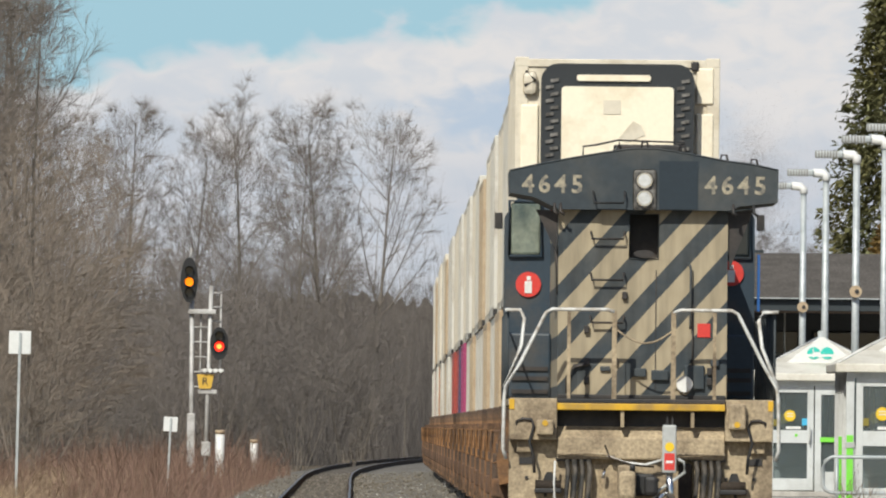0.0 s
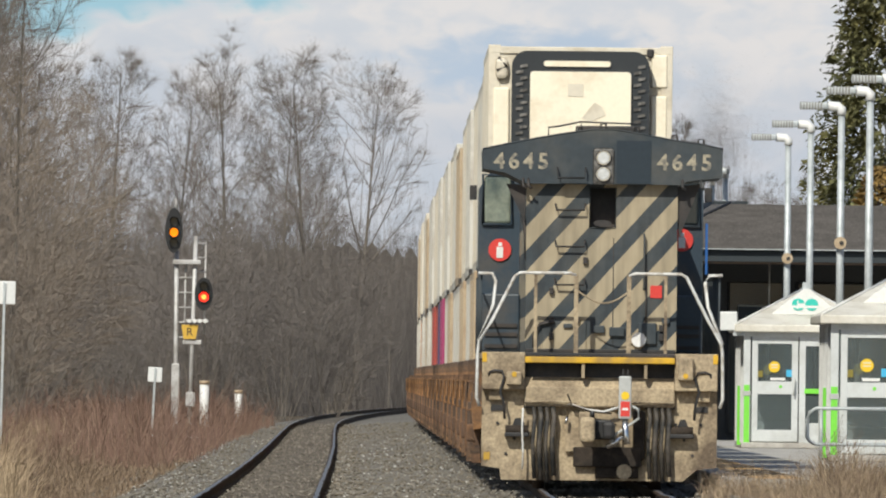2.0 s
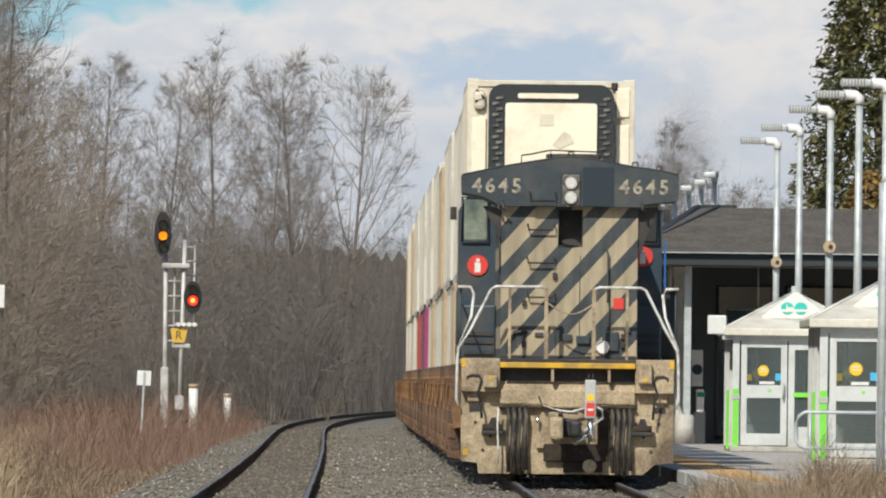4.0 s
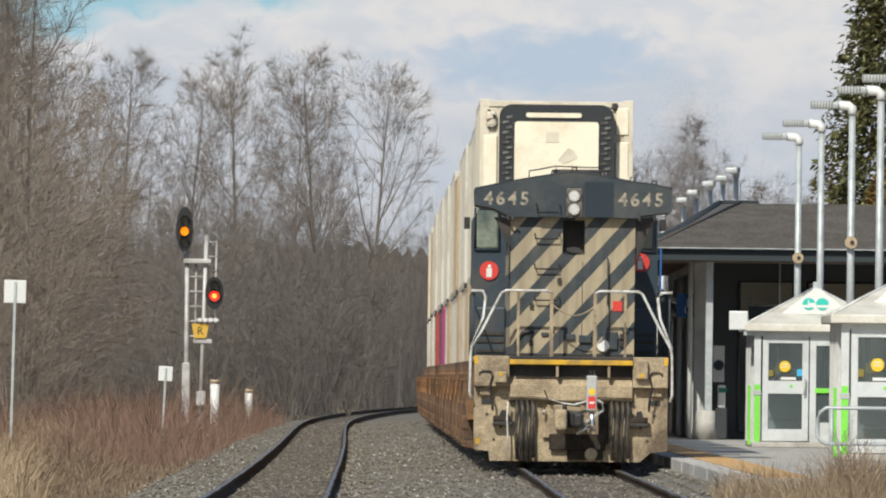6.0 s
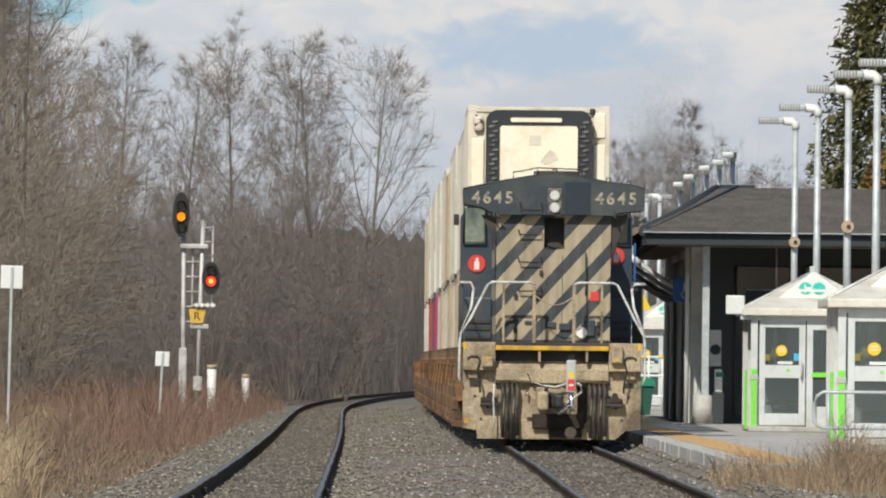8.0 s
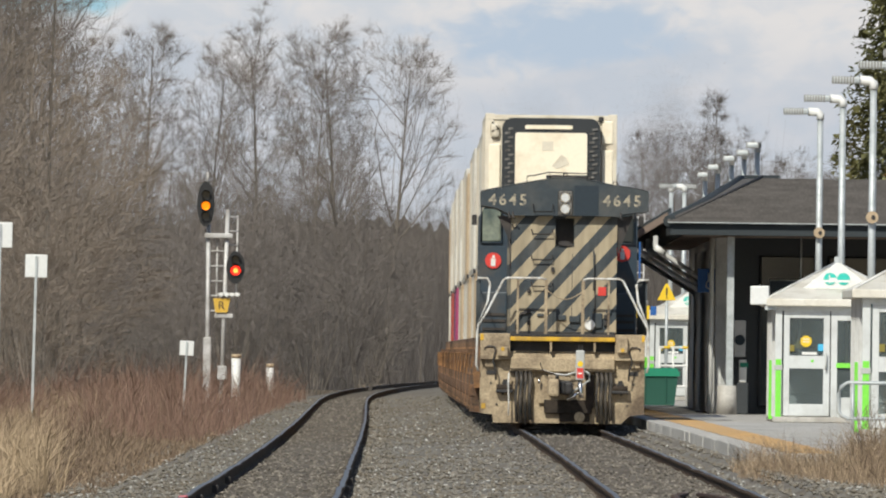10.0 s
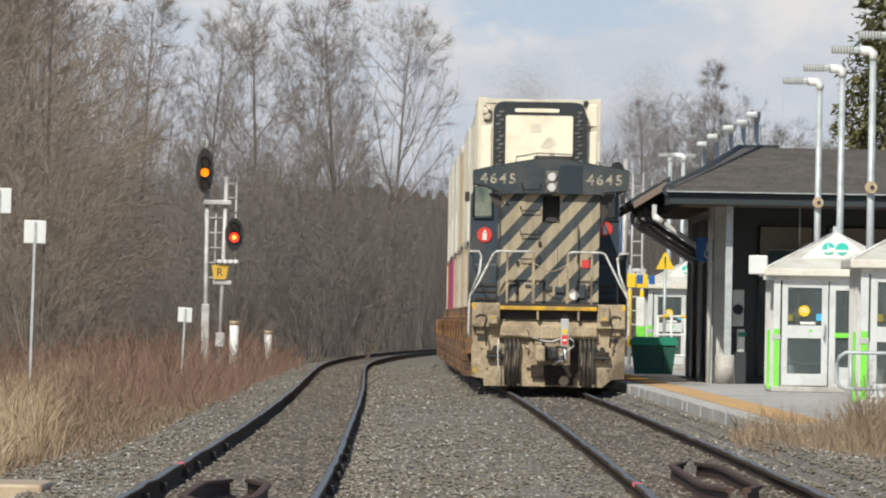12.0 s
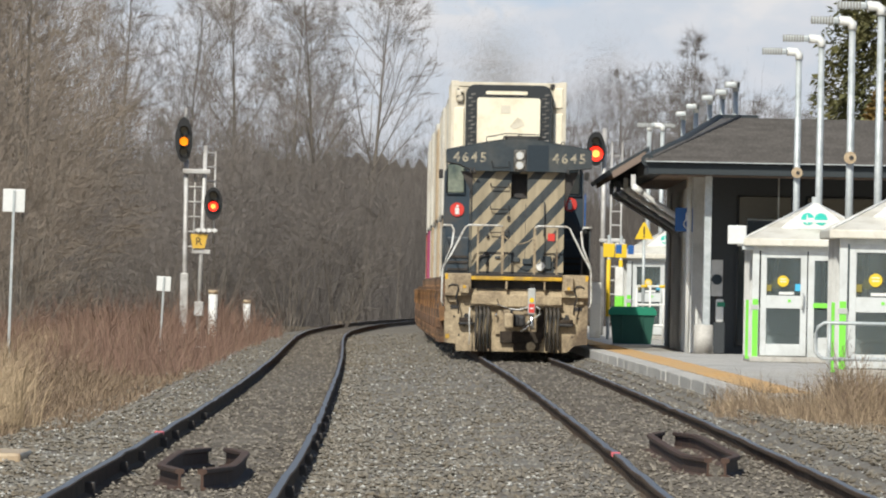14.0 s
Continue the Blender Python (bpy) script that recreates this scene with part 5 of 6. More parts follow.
def warn_post(m, label, kind):
    root = thing("sign_post", label, "sign", m, "far platform signs")
    part("post", tube(B(), [(0, 0, 0), (0, 0, 2.75)], 0.04, 8), M_GALV, root)
    if kind == "triangle":
        p = part("triangle", prism(B(), [(-0.24, 2.62), (0.24, 2.62), (0.03, 3.05), (-0.03, 3.05)], -0.05, -0.03), M_STICKER, root, "yellow warning triangle")
        part("mark", box(B(), -0.02, 0.02, -0.056, -0.05, 2.74, 2.94), M_BLACK, p)
        part("dot", box(B(), -0.02, 0.02, -0.056, -0.05, 2.67, 2.71), M_BLACK, p)
    else:
        p = part("board", box(B(), -0.15, 0.15, -0.05, -0.03, 2.16, 2.52, 0.01), M_STICKER, root, "yellow square board")
        part("blue_board", box(B(), 0.18, 0.34, -0.05, -0.03, 2.26, 2.5, 0.01), M_SIGNBLUE, root)
        part("sleeve", tube(B(), [(0, 0, 0.6), (0, 0, 2.1)], 0.055, 8), M_STICKER, root)
        part("stay", box(B(), 0, 0.3, -0.03, -0.01, 2.34, 2.38), M_GALV, root)
    return root


warn_post(pose(5.17, 640, 0.2), "yellow warning triangle on a grey post", "triangle")
y2 = warn_post(pose(4.37, 655, 0.2), "yellow and blue boards on a post with a yellow sleeve", "square")
copy_thing(y2, pose(4.74, 662, 0.2))


def stair_rail():
    root = thing("ramp_railing", "pale tubular railing with black and yellow bands", "railing", pose(4.72, 606, 0.2))
    for z in (0.45, 0.95, 1.40):
        part("rail", tube(B(), [(0, 0, z), (1.35, 0, z)], 0.03, 6), M_WHITE, root)
    for k in range(5):
        part("post", tube(B(), [(0.02 + 0.33 * k, 0, 0), (0.02 + 0.33 * k, 0, 1.42)], 0.03, 6), M_WHITE, root)
    for k in range(3):
        part("yellow_band", tube(B(), [(0.12 + 0.45 * k, -0.01, 1.40), (0.28 + 0.45 * k, -0.01, 1.40)], 0.036, 6), M_STICKER, root)
    return root


stair_rail()


def far_cabinet():
    for x, w, h, mtl, label in ((4.15, 0.30, 1.5, M_WHITE, "white equipment cabinet on the platform"), (4.62, 0.22, 1.9, M_LIME, "lime green and white marker panel"), (5.45, 0.5, 2.3, M_WALL, "pale grey platform cabinet")):
        root = thing("equipment_cabinet", label, "cabinet", pose(x, 672 if mtl is not M_LIME else 650, 0.2))
        part("body", box(B(), -w / 2, w / 2, -0.2, 0.2, 0, h * 0.6, 0.02), mtl, root)
        part("upper", box(B(), -w / 2, w / 2, -0.2, 0.2, h * 0.6 + 0.003, h, 0.02), M_WHITE, root)


far_cabinet()


# ---- railway signals ----
def signal_head(root, x, z, lamps, h, w, name, lit=0.14):
    bg = part(name, disc(B(), x, -0.26, -0.20, z, h, 32, w), M_SIGNALBLACK, root, "black oval signal head")
    part("housing", box(B(), x - w * 0.6, x + w * 0.6, -0.2, 0.05, z - h * 0.75, z + h * 0.75, 0.05), M_SIGNALBLACK, bg)
    for dz, mtl in lamps:
        # lit discs exceed the lens size: their bloom is put into the shape
        r = 0.105 if mtl is M_DARKPANE else lit
        hood = B()
        tube(hood, [(x, -0.26, z + dz), (x, -0.30, z + dz)], r + 0.05, 18)
        part("bezel", hood, M_SIGNALBLACK, bg)
        part("lamp", disc(B(), x, -0.315, -0.30, z + dz, r, 20), mtl, bg, "lit signal lamp with bloom in its disc" if mtl is not M_DARKPANE else "unlit dark lens")
        if mtl is M_REDLAMP:
            part("core", disc(B(), x, -0.325, -0.314, z + dz, r * 0.5, 16), M_REDCORE, bg)
        bm = B()
        arc = [(x + (r + 0.03) * math.cos(a), z + dz + (r + 0.03) * math.sin(a)) for a in [math.pi * k / 10 for k in range(11)]]
        vs = [[bm.verts.new((px, y, pz)) for px, pz in arc] for y in (-0.52, -0.30)]
        for i in range(10):
            bm.faces.new((vs[0][i], vs[0][i + 1], vs[1][i + 1], vs[1][i]))
        part("visor", bm, M_SIGNALBLACK, bg)
    return bg


def left_signal():
    root = thing("railway_signal", "silver signal mast with an amber lamp over a red lamp", "railway signal", pose(-6.95, 700, -0.35), "railway signals")
    z = 0.35
    part("left_mast", tube(B(), [(-0.30, 0, 0), (-0.32, 0, 4.95 + z)], 0.065, 10), M_SILVER, root)
    part("mast_casing", box(B(), -0.43, -0.20, -0.12, 0.12, 0.0, 1.75 + z, 0.03), M_SILVER, root)
    part("right_mast", tube(B(), [(0.08, 0, 0), (0.22, 0, 5.35 + z)], 0.06, 10), M_SILVER, root)
    part("ladder_rail", tube(B(), [(-0.08, 0.1, 2.4 + z), (-0.06, 0.1, 4.6 + z)], 0.03, 6), M_SILVER, root)
    part("ladder_rail", tube(B(), [(0.48, 0.1, 2.6 + z), (0.50, 0.1, 5.2 + z)], 0.03, 6), M_SILVER, root)
    for k in range(6):
        part("rung", tube(B(), [(-0.31, 0.05, 2.5 + z + 0.42 * k), (0.16, 0.05, 2.5 + z + 0.42 * k)], 0.022, 6), M_SILVER, root)
    for k in range(4):
        part("rung", tube(B(), [(0.20, 0.06, 3.95 + z + 0.4 * k), (0.50, 0.06, 3.95 + z + 0.4 * k)], 0.022, 6), M_SILVER, root)
    part("platform_step", box(B(), -0.42, 0.36, -0.2, 0.25, 4.55 + z, 4.68 + z, 0.02), M_SILVER, root)
    part("lower_step", box(B(), -0.05, 0.60, -0.25, 0.25, 2.92 + z, 3.0 + z, 0.02), M_SILVER, root)
    for k in range(4):
        part("insulator", disc(B(), 0.06 + 0.15 * k, -0.28, -0.22, 2.96 + z, 0.06, 10), M_WHITE, root)
    signal_head(root, -0.40, 5.50 + z, ((-0.05, M_AMBER), (0.26, M_DARKPANE), (-0.34, M_DARKPANE)), 0.64, 0.245, "upper_head", 0.12)
    part("head_spigot", tube(B(), [(-0.36, 0, 6.1 + z), (-0.36, 0, 6.4 + z)], 0.04, 6), M_SILVER, root)
    signal_head(root, 0.46, 3.72 + z, ((-0.08, M_REDLAMP), (0.22, M_DARKPANE)), 0.46, 0.26, "lower_head")
    pl = part("letter_plate", prism(B(), [(-0.10, 2.45 + z), (0.24, 2.45 + z), (0.32, 2.85 + z), (-0.16, 2.85 + z)], -0.16, -0.12), M_PLATEYELLOW, root, "yellow plate with a black letter")
    letters("letter", "R", 0.32, M_BLACK, pl, pose(0.07, -0.162, 2.64 + z), 0.004)
    part("plate_arm", box(B(), -0.12, 0.40, -0.1, 0.1, 2.30 + z, 2.42 + z, 0.02), M_SILVER, root)
    part("junction_box", box(B(), -0.02, 0.24, -0.15, 0.1, 0.55 + z, 0.95 + z, 0.02), M_SILVER, root)
    part("foundation", box(B(), -0.55, 0.4, -0.3, 0.3, -0.25, 0.05, 0.02), M_CONCRETE, root)
    return root


left_signal()


def right_signal():
    root = thing("railway_signal", "silver signal mast beside the platform with a red lamp", "railway signal", pose(4.62, 720, 0.18), "railway signals")
    part("mast", tube(B(), [(0, 0, 0), (0, 0, 6.0)], 0.07, 10), M_SILVER, root)
    for x in (0.22, 0.52):
        part("ladder_rail", tube(B(), [(x, 0.1, 0), (x, 0.1, 5.6)], 0.03, 6), M_SILVER, root)
    for k in range(13):
        part("rung", tube(B(), [(0.22, 0.1, 0.4 + 0.4 * k), (0.52, 0.1, 0.4 + 0.4 * k)], 0.022, 6), M_SILVER, root)
    signal_head(root, -0.25, 5.40, ((-0.14, M_REDLAMP), (0.22, M_DARKPANE)), 0.50, 0.27, "upper_head", 0.215)
    part("bracket", box(B(), -0.25, 0.1, -0.05, 0.1, 5.3, 5.4), M_SILVER, root)
    part("step", box(B(), -0.1, 0.65, -0.2, 0.2, 2.7, 2.8, 0.02), M_SILVER, root)
    for k in range(4):
        part("insulator", disc(B(), 0.1 + 0.16 * k, -0.26, -0.2, 2.62, 0.075, 10), M_WHITE, root)
    return root


right_signal()


def track_sign(m, size, height, label):
    root = thing("track_sign", label, "sign", m, "signs beside the track")
    part("plate", box(B(), -size / 2, size / 2, -0.012, 0.012, height - size * 0.52, height + size * 0.52, 0.01), M_SIGNBACK, root)
    part("post", box(B(), -0.025, 0.025, -0.05, -0.013, 0.0, height + size * 0.45, 0.004), M_GALV, root)
    return root


track_sign(pose(-8.62, 495, -0.4, 0, 1.0, 0), 0.44, 3.44, "square white sign back on a thin steel post in grass")
track_sign(pose(-8.85, 470, -0.4, 0, 0.5, 0), 0.46, 3.94, "taller square white sign back on a steel post")
track_sign(pose(-6.80, 600, -0.4, 0, 2.5, 0), 0.34, 1.84, "small grey sign back on a leaning post")


def marker_post(m, h, r, label):
    root = thing("marker_post", label, "marker post", m, "white marker posts")
    part("post", tube(B(), [(0, 0, 0), (0, 0, h)], r, 12, r * 1.1), M_WHITE, root)
    part("cap", tube(B(), [(0, 0, h), (0, 0, h + 0.12)], r * 1.2, 12), M_TAN, root)
    return root


marker_post(pose(-7.0, 760, -0.4), 1.55, 0.13, "white concrete marker post with a tan cap")
marker_post(pose(-6.27, 800, -0.4), 1.25, 0.11, "shorter white marker post with a tan cap")


def slab_piece():
    ob = part("concrete_slab", box(B(), -0.9, 0.5, -3.0, 3.0, -0.3, 0.06, 0.03), M_TAN)
    ob.matrix_basis = pose(-4.35, 232, -0.20)
    tagged(ob, "worn sandy concrete slab at the edge of the ballast", "slab")
    ob2 = part("white_bag", box(B(), -0.18, 0.18, -0.2, 0.2, 0, 0.12, 0.05), M_WHITE)
    ob2.matrix_basis = pose(-6.2, 640, -0.24)
    tagged(ob2, "small white scrap lying on the ballast", "litter")


slab_piece()


# ---- loose ballast stones ----
def stones(name, label, count, spans, y0, y1, size, material, seed):
    """Loose stones over spans of offset from the track's centre, thinning out with distance."""
    rng = np.random.default_rng(seed)
    base = np.array([(1, 0, 0), (-0.9, 0.1, 0), (0, 1, 0.1), (0.1, -1, 0), (0.1, 0, 0.8), (0, 0.1, -0.7)])
    tri = np.array([(0, 2, 4), (2, 1, 4), (1, 3, 4), (3, 0, 4), (2, 0, 5), (1, 2, 5), (3, 1, 5), (0, 3, 5)])
    ys = 1 / rng.uniform(1 / y1, 1 / y0, count)
    total = sum(b - a for a, b, _ in spans)
    vs = np.empty((count, 6, 3))
    for i, y in enumerate(ys):
        u = rng.uniform(0, total)
        for a, b, z in spans:
            if u < b - a:
                break
            u -= b - a
        s = size * rng.uniform(0.55, 1.25) * (1 + y / 900)
        p = base * rng.uniform(0.6, 1.2, (6, 1)) * s
        p[:, 2] *= 0.75
        c, n = math.cos(6.28 * rng.random()), math.sin(6.28 * rng.random())
        k = 1 / math.hypot(c, n)
        c, n = c * k, n * k
        x, yy = p[:, 0] * c - p[:, 1] * n, p[:, 0] * n + p[:, 1] * c
        dx, dz = lay(a + u, y)
        vs[i] = np.stack([x + track_x(y) + a + u + dx, yy + y, p[:, 2] + z + dz + rng.uniform(-0.3, 0.5) * s], 1)
    fs = (tri[None] + 6 * np.arange(count)[:, None, None]).reshape(-1, 3)
    ob = raw(name, vs, fs, material)
    return tagged(ob, label, "gravel", kind="stuff")


stones("ballast_stones", "loose grey crushed stones over the ballast", 42000, [(-7.2, -6.3, -0.30), (-6.3, -5.15, -0.20), (-3.45, -0.85, -0.17), (0.85, 1.25, -0.115), (1.25, 1.4, -0.06), (1.4, 1.6, 0.0), (1.6, 2.6, 0.03)], 150, 900, 0.027, M_STONE, 1)
stones("bed_stones", "small brown stones packed between the rails", 16000, [(-4.95, -3.65, -0.15), (-0.66, 0.66, -0.10), (-3.5, -3.0, -0.165), (-1.4, -0.8, -0.13)], 150, 900, 0.021, M_BROWNSTONE, 2)
stones("near_bank_stones", "loose grey stones at the foot of the grass bank", 7000, [(1.4, 2.6, 0.025), (2.6, 4.6, -0.12)], 150, 320, 0.027, M_STONE, 3)


stones("pale_stones", "scattered pale stones on the ballast", 3200, [(-7.0, -6.3, -0.28), (-6.3, -5.15, -0.18), (-3.45, -0.85, -0.155), (0.85, 1.25, -0.10), (1.25, 1.4, -0.05), (1.4, 1.6, 0.01), (1.6, 2.4, 0.04)], 150, 700, 0.019, M_PALESTONE, 6)


# ---- dry grass and stems ----
def blades(name, label, count, spot, material, tall, wide, seed, lean=0.35, flat=False):
    """Bent blades or stems; spot(rng) gives foot and height factor."""
    rng = np.random.default_rng(seed)
    vs, fs = np.empty((count, 5, 3)), []
    for i in range(count):
        x, y, z, k = spot(rng)
        h = tall * k * rng.uniform(0.55, 1.15)
        a, b = rng.normal(0, lean, 2)
        w = wide * rng.uniform(0.7, 1.3) * (0.7 + y / 900)
        mid = np.array((x + a * h * 0.35, y + b * h * 0.3, z + h * 0.55))
        tip = np.array((x + a * h * 1.0, y + b * h, z + h * (1 - 0.35 * min(1, abs(a)))))
        vs[i] = [(x - w / 2, y, z), (x + w / 2, y, z), mid + (w * 0.4, 0, 0), mid - (w * 0.4, 0, 0), tip]
    o = 5 * np.arange(count)
    faces = [(int(k), int(k) + 1, int(k) + 2, int(k) + 3) for k in o] + [(int(k) + 3, int(k) + 2, int(k) + 4) for k in o]
    ob = raw(name, vs, faces, material)
    return tagged(ob, label, "grass", kind="stuff")


def clump(x, y, s=0.5):
    return 0.22 + 0.78 * max(0.0, min(1.0, 0.45 + 1.5 * noise.noise(Vector((x * s, y * 0.03, 7.0)))))


def left_spot(rng):
    y = 1 / rng.uniform(1 / 780, 1 / 215)
    u = rng.random() ** 1.3
    x = track_x(y) - 6.9 - 0.35 * ease(480, 700, y) - 7.5 * u - 1.2 * noise.noise(Vector((y * 0.05, 2.0, 0)))
    z = -0.55 + 0.2 * min(1, u * 4)
    patch = max(0.0, min(1.0, 0.55 + 1.6 * noise.noise(Vector((x * 0.9, y * 0.035, 7.0)))))
    return x, y, z, (0.14 + 1.05 * patch ** 1.5) * (0.35 + 0.8 * min(1, u * 2.5)) * rng.uniform(0.4, 1.2)


def right_spot(rng):
    y = 1 / rng.uniform(1 / 324, 1 / 250)
    u = rng.random() ** 0.8
    lim = 1.22 + 1.0 * ease(296, 258, y) + 0.25 * noise.noise(Vector((y * 0.12, 4.0, 0)))
    x = track_x(y) + lim + 3.2 * u
    return x, y, -0.06, clump(x, y, 1.1) * (0.60 + 0.60 * min(1, u * 1.8)) * rng.uniform(0.3, 1.05)


def thicket_spot(rng):
    y = rng.uniform(480, 900)
    u = rng.random()
    x = track_x(y) - 7.3 + 0.6 * ease(420, 560, y) + 0.25 * ease(620, 760, y) - 7.0 * u - 0.8 * noise.noise(Vector((y * 0.05, 9.0, 0)))
    k = max(0.0, min(1.0, 0.45 + 1.9 * noise.noise(Vector((x * 0.7, y * 0.02, 3.0)))))
    return x, y, -0.4, (0.45 + 0.85 * k) * rng.uniform(0.5, 1.2)


blades("dry_grass", "tall matted straw-coloured grass beside the track", 36000, left_spot, M_GRASS, 0.90, 0.007, 11, 1.3)
blades("dry_grass", "sparse dry straw-coloured weeds in front of the platform", 17000, right_spot, M_GRASS, 0.86, 0.0055, 12, 0.65)
blades("straw_weeds", "pale straw weeds among the dry grass by the platform", 9000, right_spot, M_STRAW, 0.90, 0.0045, 16, 0.75)
blades("red_brush", "reddish bare dogwood stems along the verge", 15000, thicket_spot, M_REDSTEM, 1.30, 0.008, 13, 0.5)


def low_grass(rng):
    y = 1 / rng.uniform(1 / 900, 1 / 300)
    x = track_x(y) - 6.7 + lay(-7, y)[0] - 2.2 * rng.random() ** 2
    return x, y, -0.5, 0.5


def tuft_spot(rng):
    k = rng.integers(0, 70)
    y = 1 / (1 / 760 + (1 / 230 - 1 / 760) * ((k * 0.618) % 1))
    x = track_x(y) - 7.3 + lay(-7, y)[0] - 5.0 * ((k * 0.377) % 1)
    return x + rng.normal(0, 0.14), y + rng.normal(0, 0.3), -0.45, 0.7 + 0.5 * ((k * 0.71) % 1)


blades("grass_tufts", "pale straw tufts standing out of the verge", 8000, tuft_spot, M_STRAW, 0.80, 0.009, 15, 0.5)
blades("low_grass", "short dull grass at the edge of the ballast", 7000, low_grass, M_GRASS, 0.4, 0.012, 14)


# ---- bare trees ----
def branching(seed, height, base, wide, counts, stems=1, lean=0.0, girth=0.0085, tip=1.0):
    """Segments of a bare tree whose twigs end near an egg-shaped crown: start, end, two radii, order of the branch.
    base: where the crown begins; wide: half its width, both as shares of the height; tip below 1 draws the top to a point."""
    rng = random.Random(seed)
    segs = []
    cz, rz, rx = height * (1 + base) / 2, height * (1 - base) / 2, height * wide

    def room(p, d):
        far = 0.3
        while far < height:
            q = p + d * far
            h = (q.z - cz) / rz
            k = rx * (1 - (1 - tip) * max(0.0, min(1.0, (q.z / height - base) / (1 - base))))
            if (q.x - lean * q.z) ** 2 / (k * k) + q.y ** 2 / (k * k) + h * h > 1:
                break
            far += 0.25
        return far

    def limb(p, d, length, r, level):
        n = (8, 6, 3, 2)[level]
        step, q, wander = length / n, Vector(p), (0.025, 0.09, 0.13, 0.18)[level]
        spots = []
        for i in range(n):
            d = (d + Vector((rng.gauss(0, wander), rng.gauss(0, wander), rng.gauss(0, wander * 0.6) + (0.0, 0.075, 0.05, 0.03)[level]))).normalized()
            e, r2 = q + d * step, r * ((0.90 if i < 3 else 0.72), 0.80, 0.76, 0.7)[level]
            segs.append((q.copy(), e.copy(), r, r2, level))
            spots.append((q.copy(), e.copy(), d.copy(), r2, (i + 1) / n))
            q, r = e, r2
        return spots

    def fork(spots, level, first=0.2):
        count = counts[level - 1]
        for k in range(count):
            f = first + (1 - first) * (k + rng.random()) / count
            a, b, d, r, g = spots[min(len(spots) - 1, int(f * len(spots)))]
            p = a.lerp(b, rng.random())
            az = 2.4 * k + rng.uniform(-0.5, 0.5)
            side = Vector((math.cos(az), math.sin(az), 0))
            side = (side - d * side.dot(d)).normalized()
            ang = (rng.uniform(0.55, 0.95), rng.uniform(0.45, 0.85), rng.uniform(0.35, 0.8), rng.uniform(0.3, 0.8))[level - 1]
            nd = (d * math.cos(ang) + side * math.sin(ang)).normalized()
            if level == 4:
                segs.append((p, p + nd * rng.uniform(0.35, 0.95), 0.006, 0.0, 4))
                continue
            reach = room(p, nd) * (rng.uniform(0.85, 1.05), rng.uniform(0.45, 0.8), rng.uniform(0.25, 0.6))[level - 1]
            reach = min(reach, height * (0.5, 0.24, 0.12)[level - 1])
            fork(limb(p, nd, reach, r * rng.uniform(0.48, 0.70), level), level + 1, 0.15)
    for k in range(stems):
        az = 2 * math.pi * k / stems + rng.uniform(-0.4, 0.4)
        out = 0.0 if stems == 1 else rng.uniform(0.1, 0.75)
        d = Vector((lean + math.cos(az) * out, math.sin(az) * out, 1)).normalized()
        foot = Vector((0.25 * math.cos(az), 0.25 * math.sin(az), -0.4)) if stems > 1 else Vector((0, 0, -0.5))
        length = height * rng.uniform(0.88, 0.97) if stems == 1 else room(foot + Vector((0, 0, 1)), d) * rng.uniform(0.8, 1.0)
        fork(limb(foot, d, length, height * girth / (1 if stems == 1 else 1.8), 0), 1, base if stems == 1 else 0.18)
    return segs


def tree_meshes(name, segs, least, twig=None):
    out = []
    for wanted, sides in (((0, 1), 5), ((2, 3, 4), 3)):
        vs, fs = [], []
        for a, b, r1, r2, level in segs:
            if level not in wanted:
                continue
            d = (b - a).normalized()
            u = d.orthogonal().normalized()
            v = d.cross(u)
            k0 = len(vs)
            turn = 2.4 * (k0 % 7)
            if level == 4:            # the last twigs: slivers that end in a point
                w = (u * math.cos(turn) + v * math.sin(turn)) * r1
                vs += [a - w, a + w, b]
                fs.append((k0, k0 + 1, k0 + 2))
                continue
            n = 2 if level == 3 else sides
            for p, r in ((a, max(r1, least)), (b, max(r2, least))):
                for j in range(n):
                    t = turn + 2 * math.pi * j / n
                    vs.append(p + (u * math.cos(t) + v * math.sin(t)) * r)
            for j in range(1 if n == 2 else sides):
                fs.append((k0 + j, k0 + (j + 1) % n, k0 + n + (j + 1) % n, k0 + n + j))
        me = bpy.data.meshes.new(name)
        me.from_pydata([tuple(v) for v in vs], [], fs)
        me.materials.append(M_BARK if sides == 5 else (twig or M_TWIG))
        out.append(me)
    return out


def tree(label, meshes, m, group="bare trees beyond the line"):
    root = thing("bare_tree", label, "tree", m, group)
    for n, me in zip(("trunk", "crown"), meshes):
        new(n, me).parent = root
    return root


RICH = [tree_meshes("tall_tree", branching(s, 19, b, w, (20, 6, 6, 8), 1, ln, 0.0095), 0.006) for s, b, w, ln in
        ((4, 0.40, 0.135, 0.0), (9, 0.38, 0.15, -0.07), (15, 0.38, 0.20, 0.03), (23, 0.34, 0.17, 0.02))]
TALL = [tree_meshes("slim_tree", branching(s, 19, b, w, (14, 5, 5, 6), 1, ln, 0.006), 0.006, M_FARTWIG) for s, b, w, ln in
        ((5, 0.28, 0.13, 0.0), (10, 0.22, 0.11, -0.05), (16, 0.30, 0.14, 0.04), (24, 0.2, 0.15, 0.02), (32, 0.25, 0.10, 0.0))]
SHRUB = [branching(s, 9, 0.02, w, (6, 4, 4, 4), 8, 0.0, 0.006) for s, w in ((41, 0.34), (52, 0.42), (63, 0.30))]
BUSHY = [tree_meshes("bushy_tree", g, 0.005, M_THICKET) for g in SHRUB]
GREY = [tree_meshes("grey_shrub", g, 0.006, M_FARTWIG) for g in SHRUB]
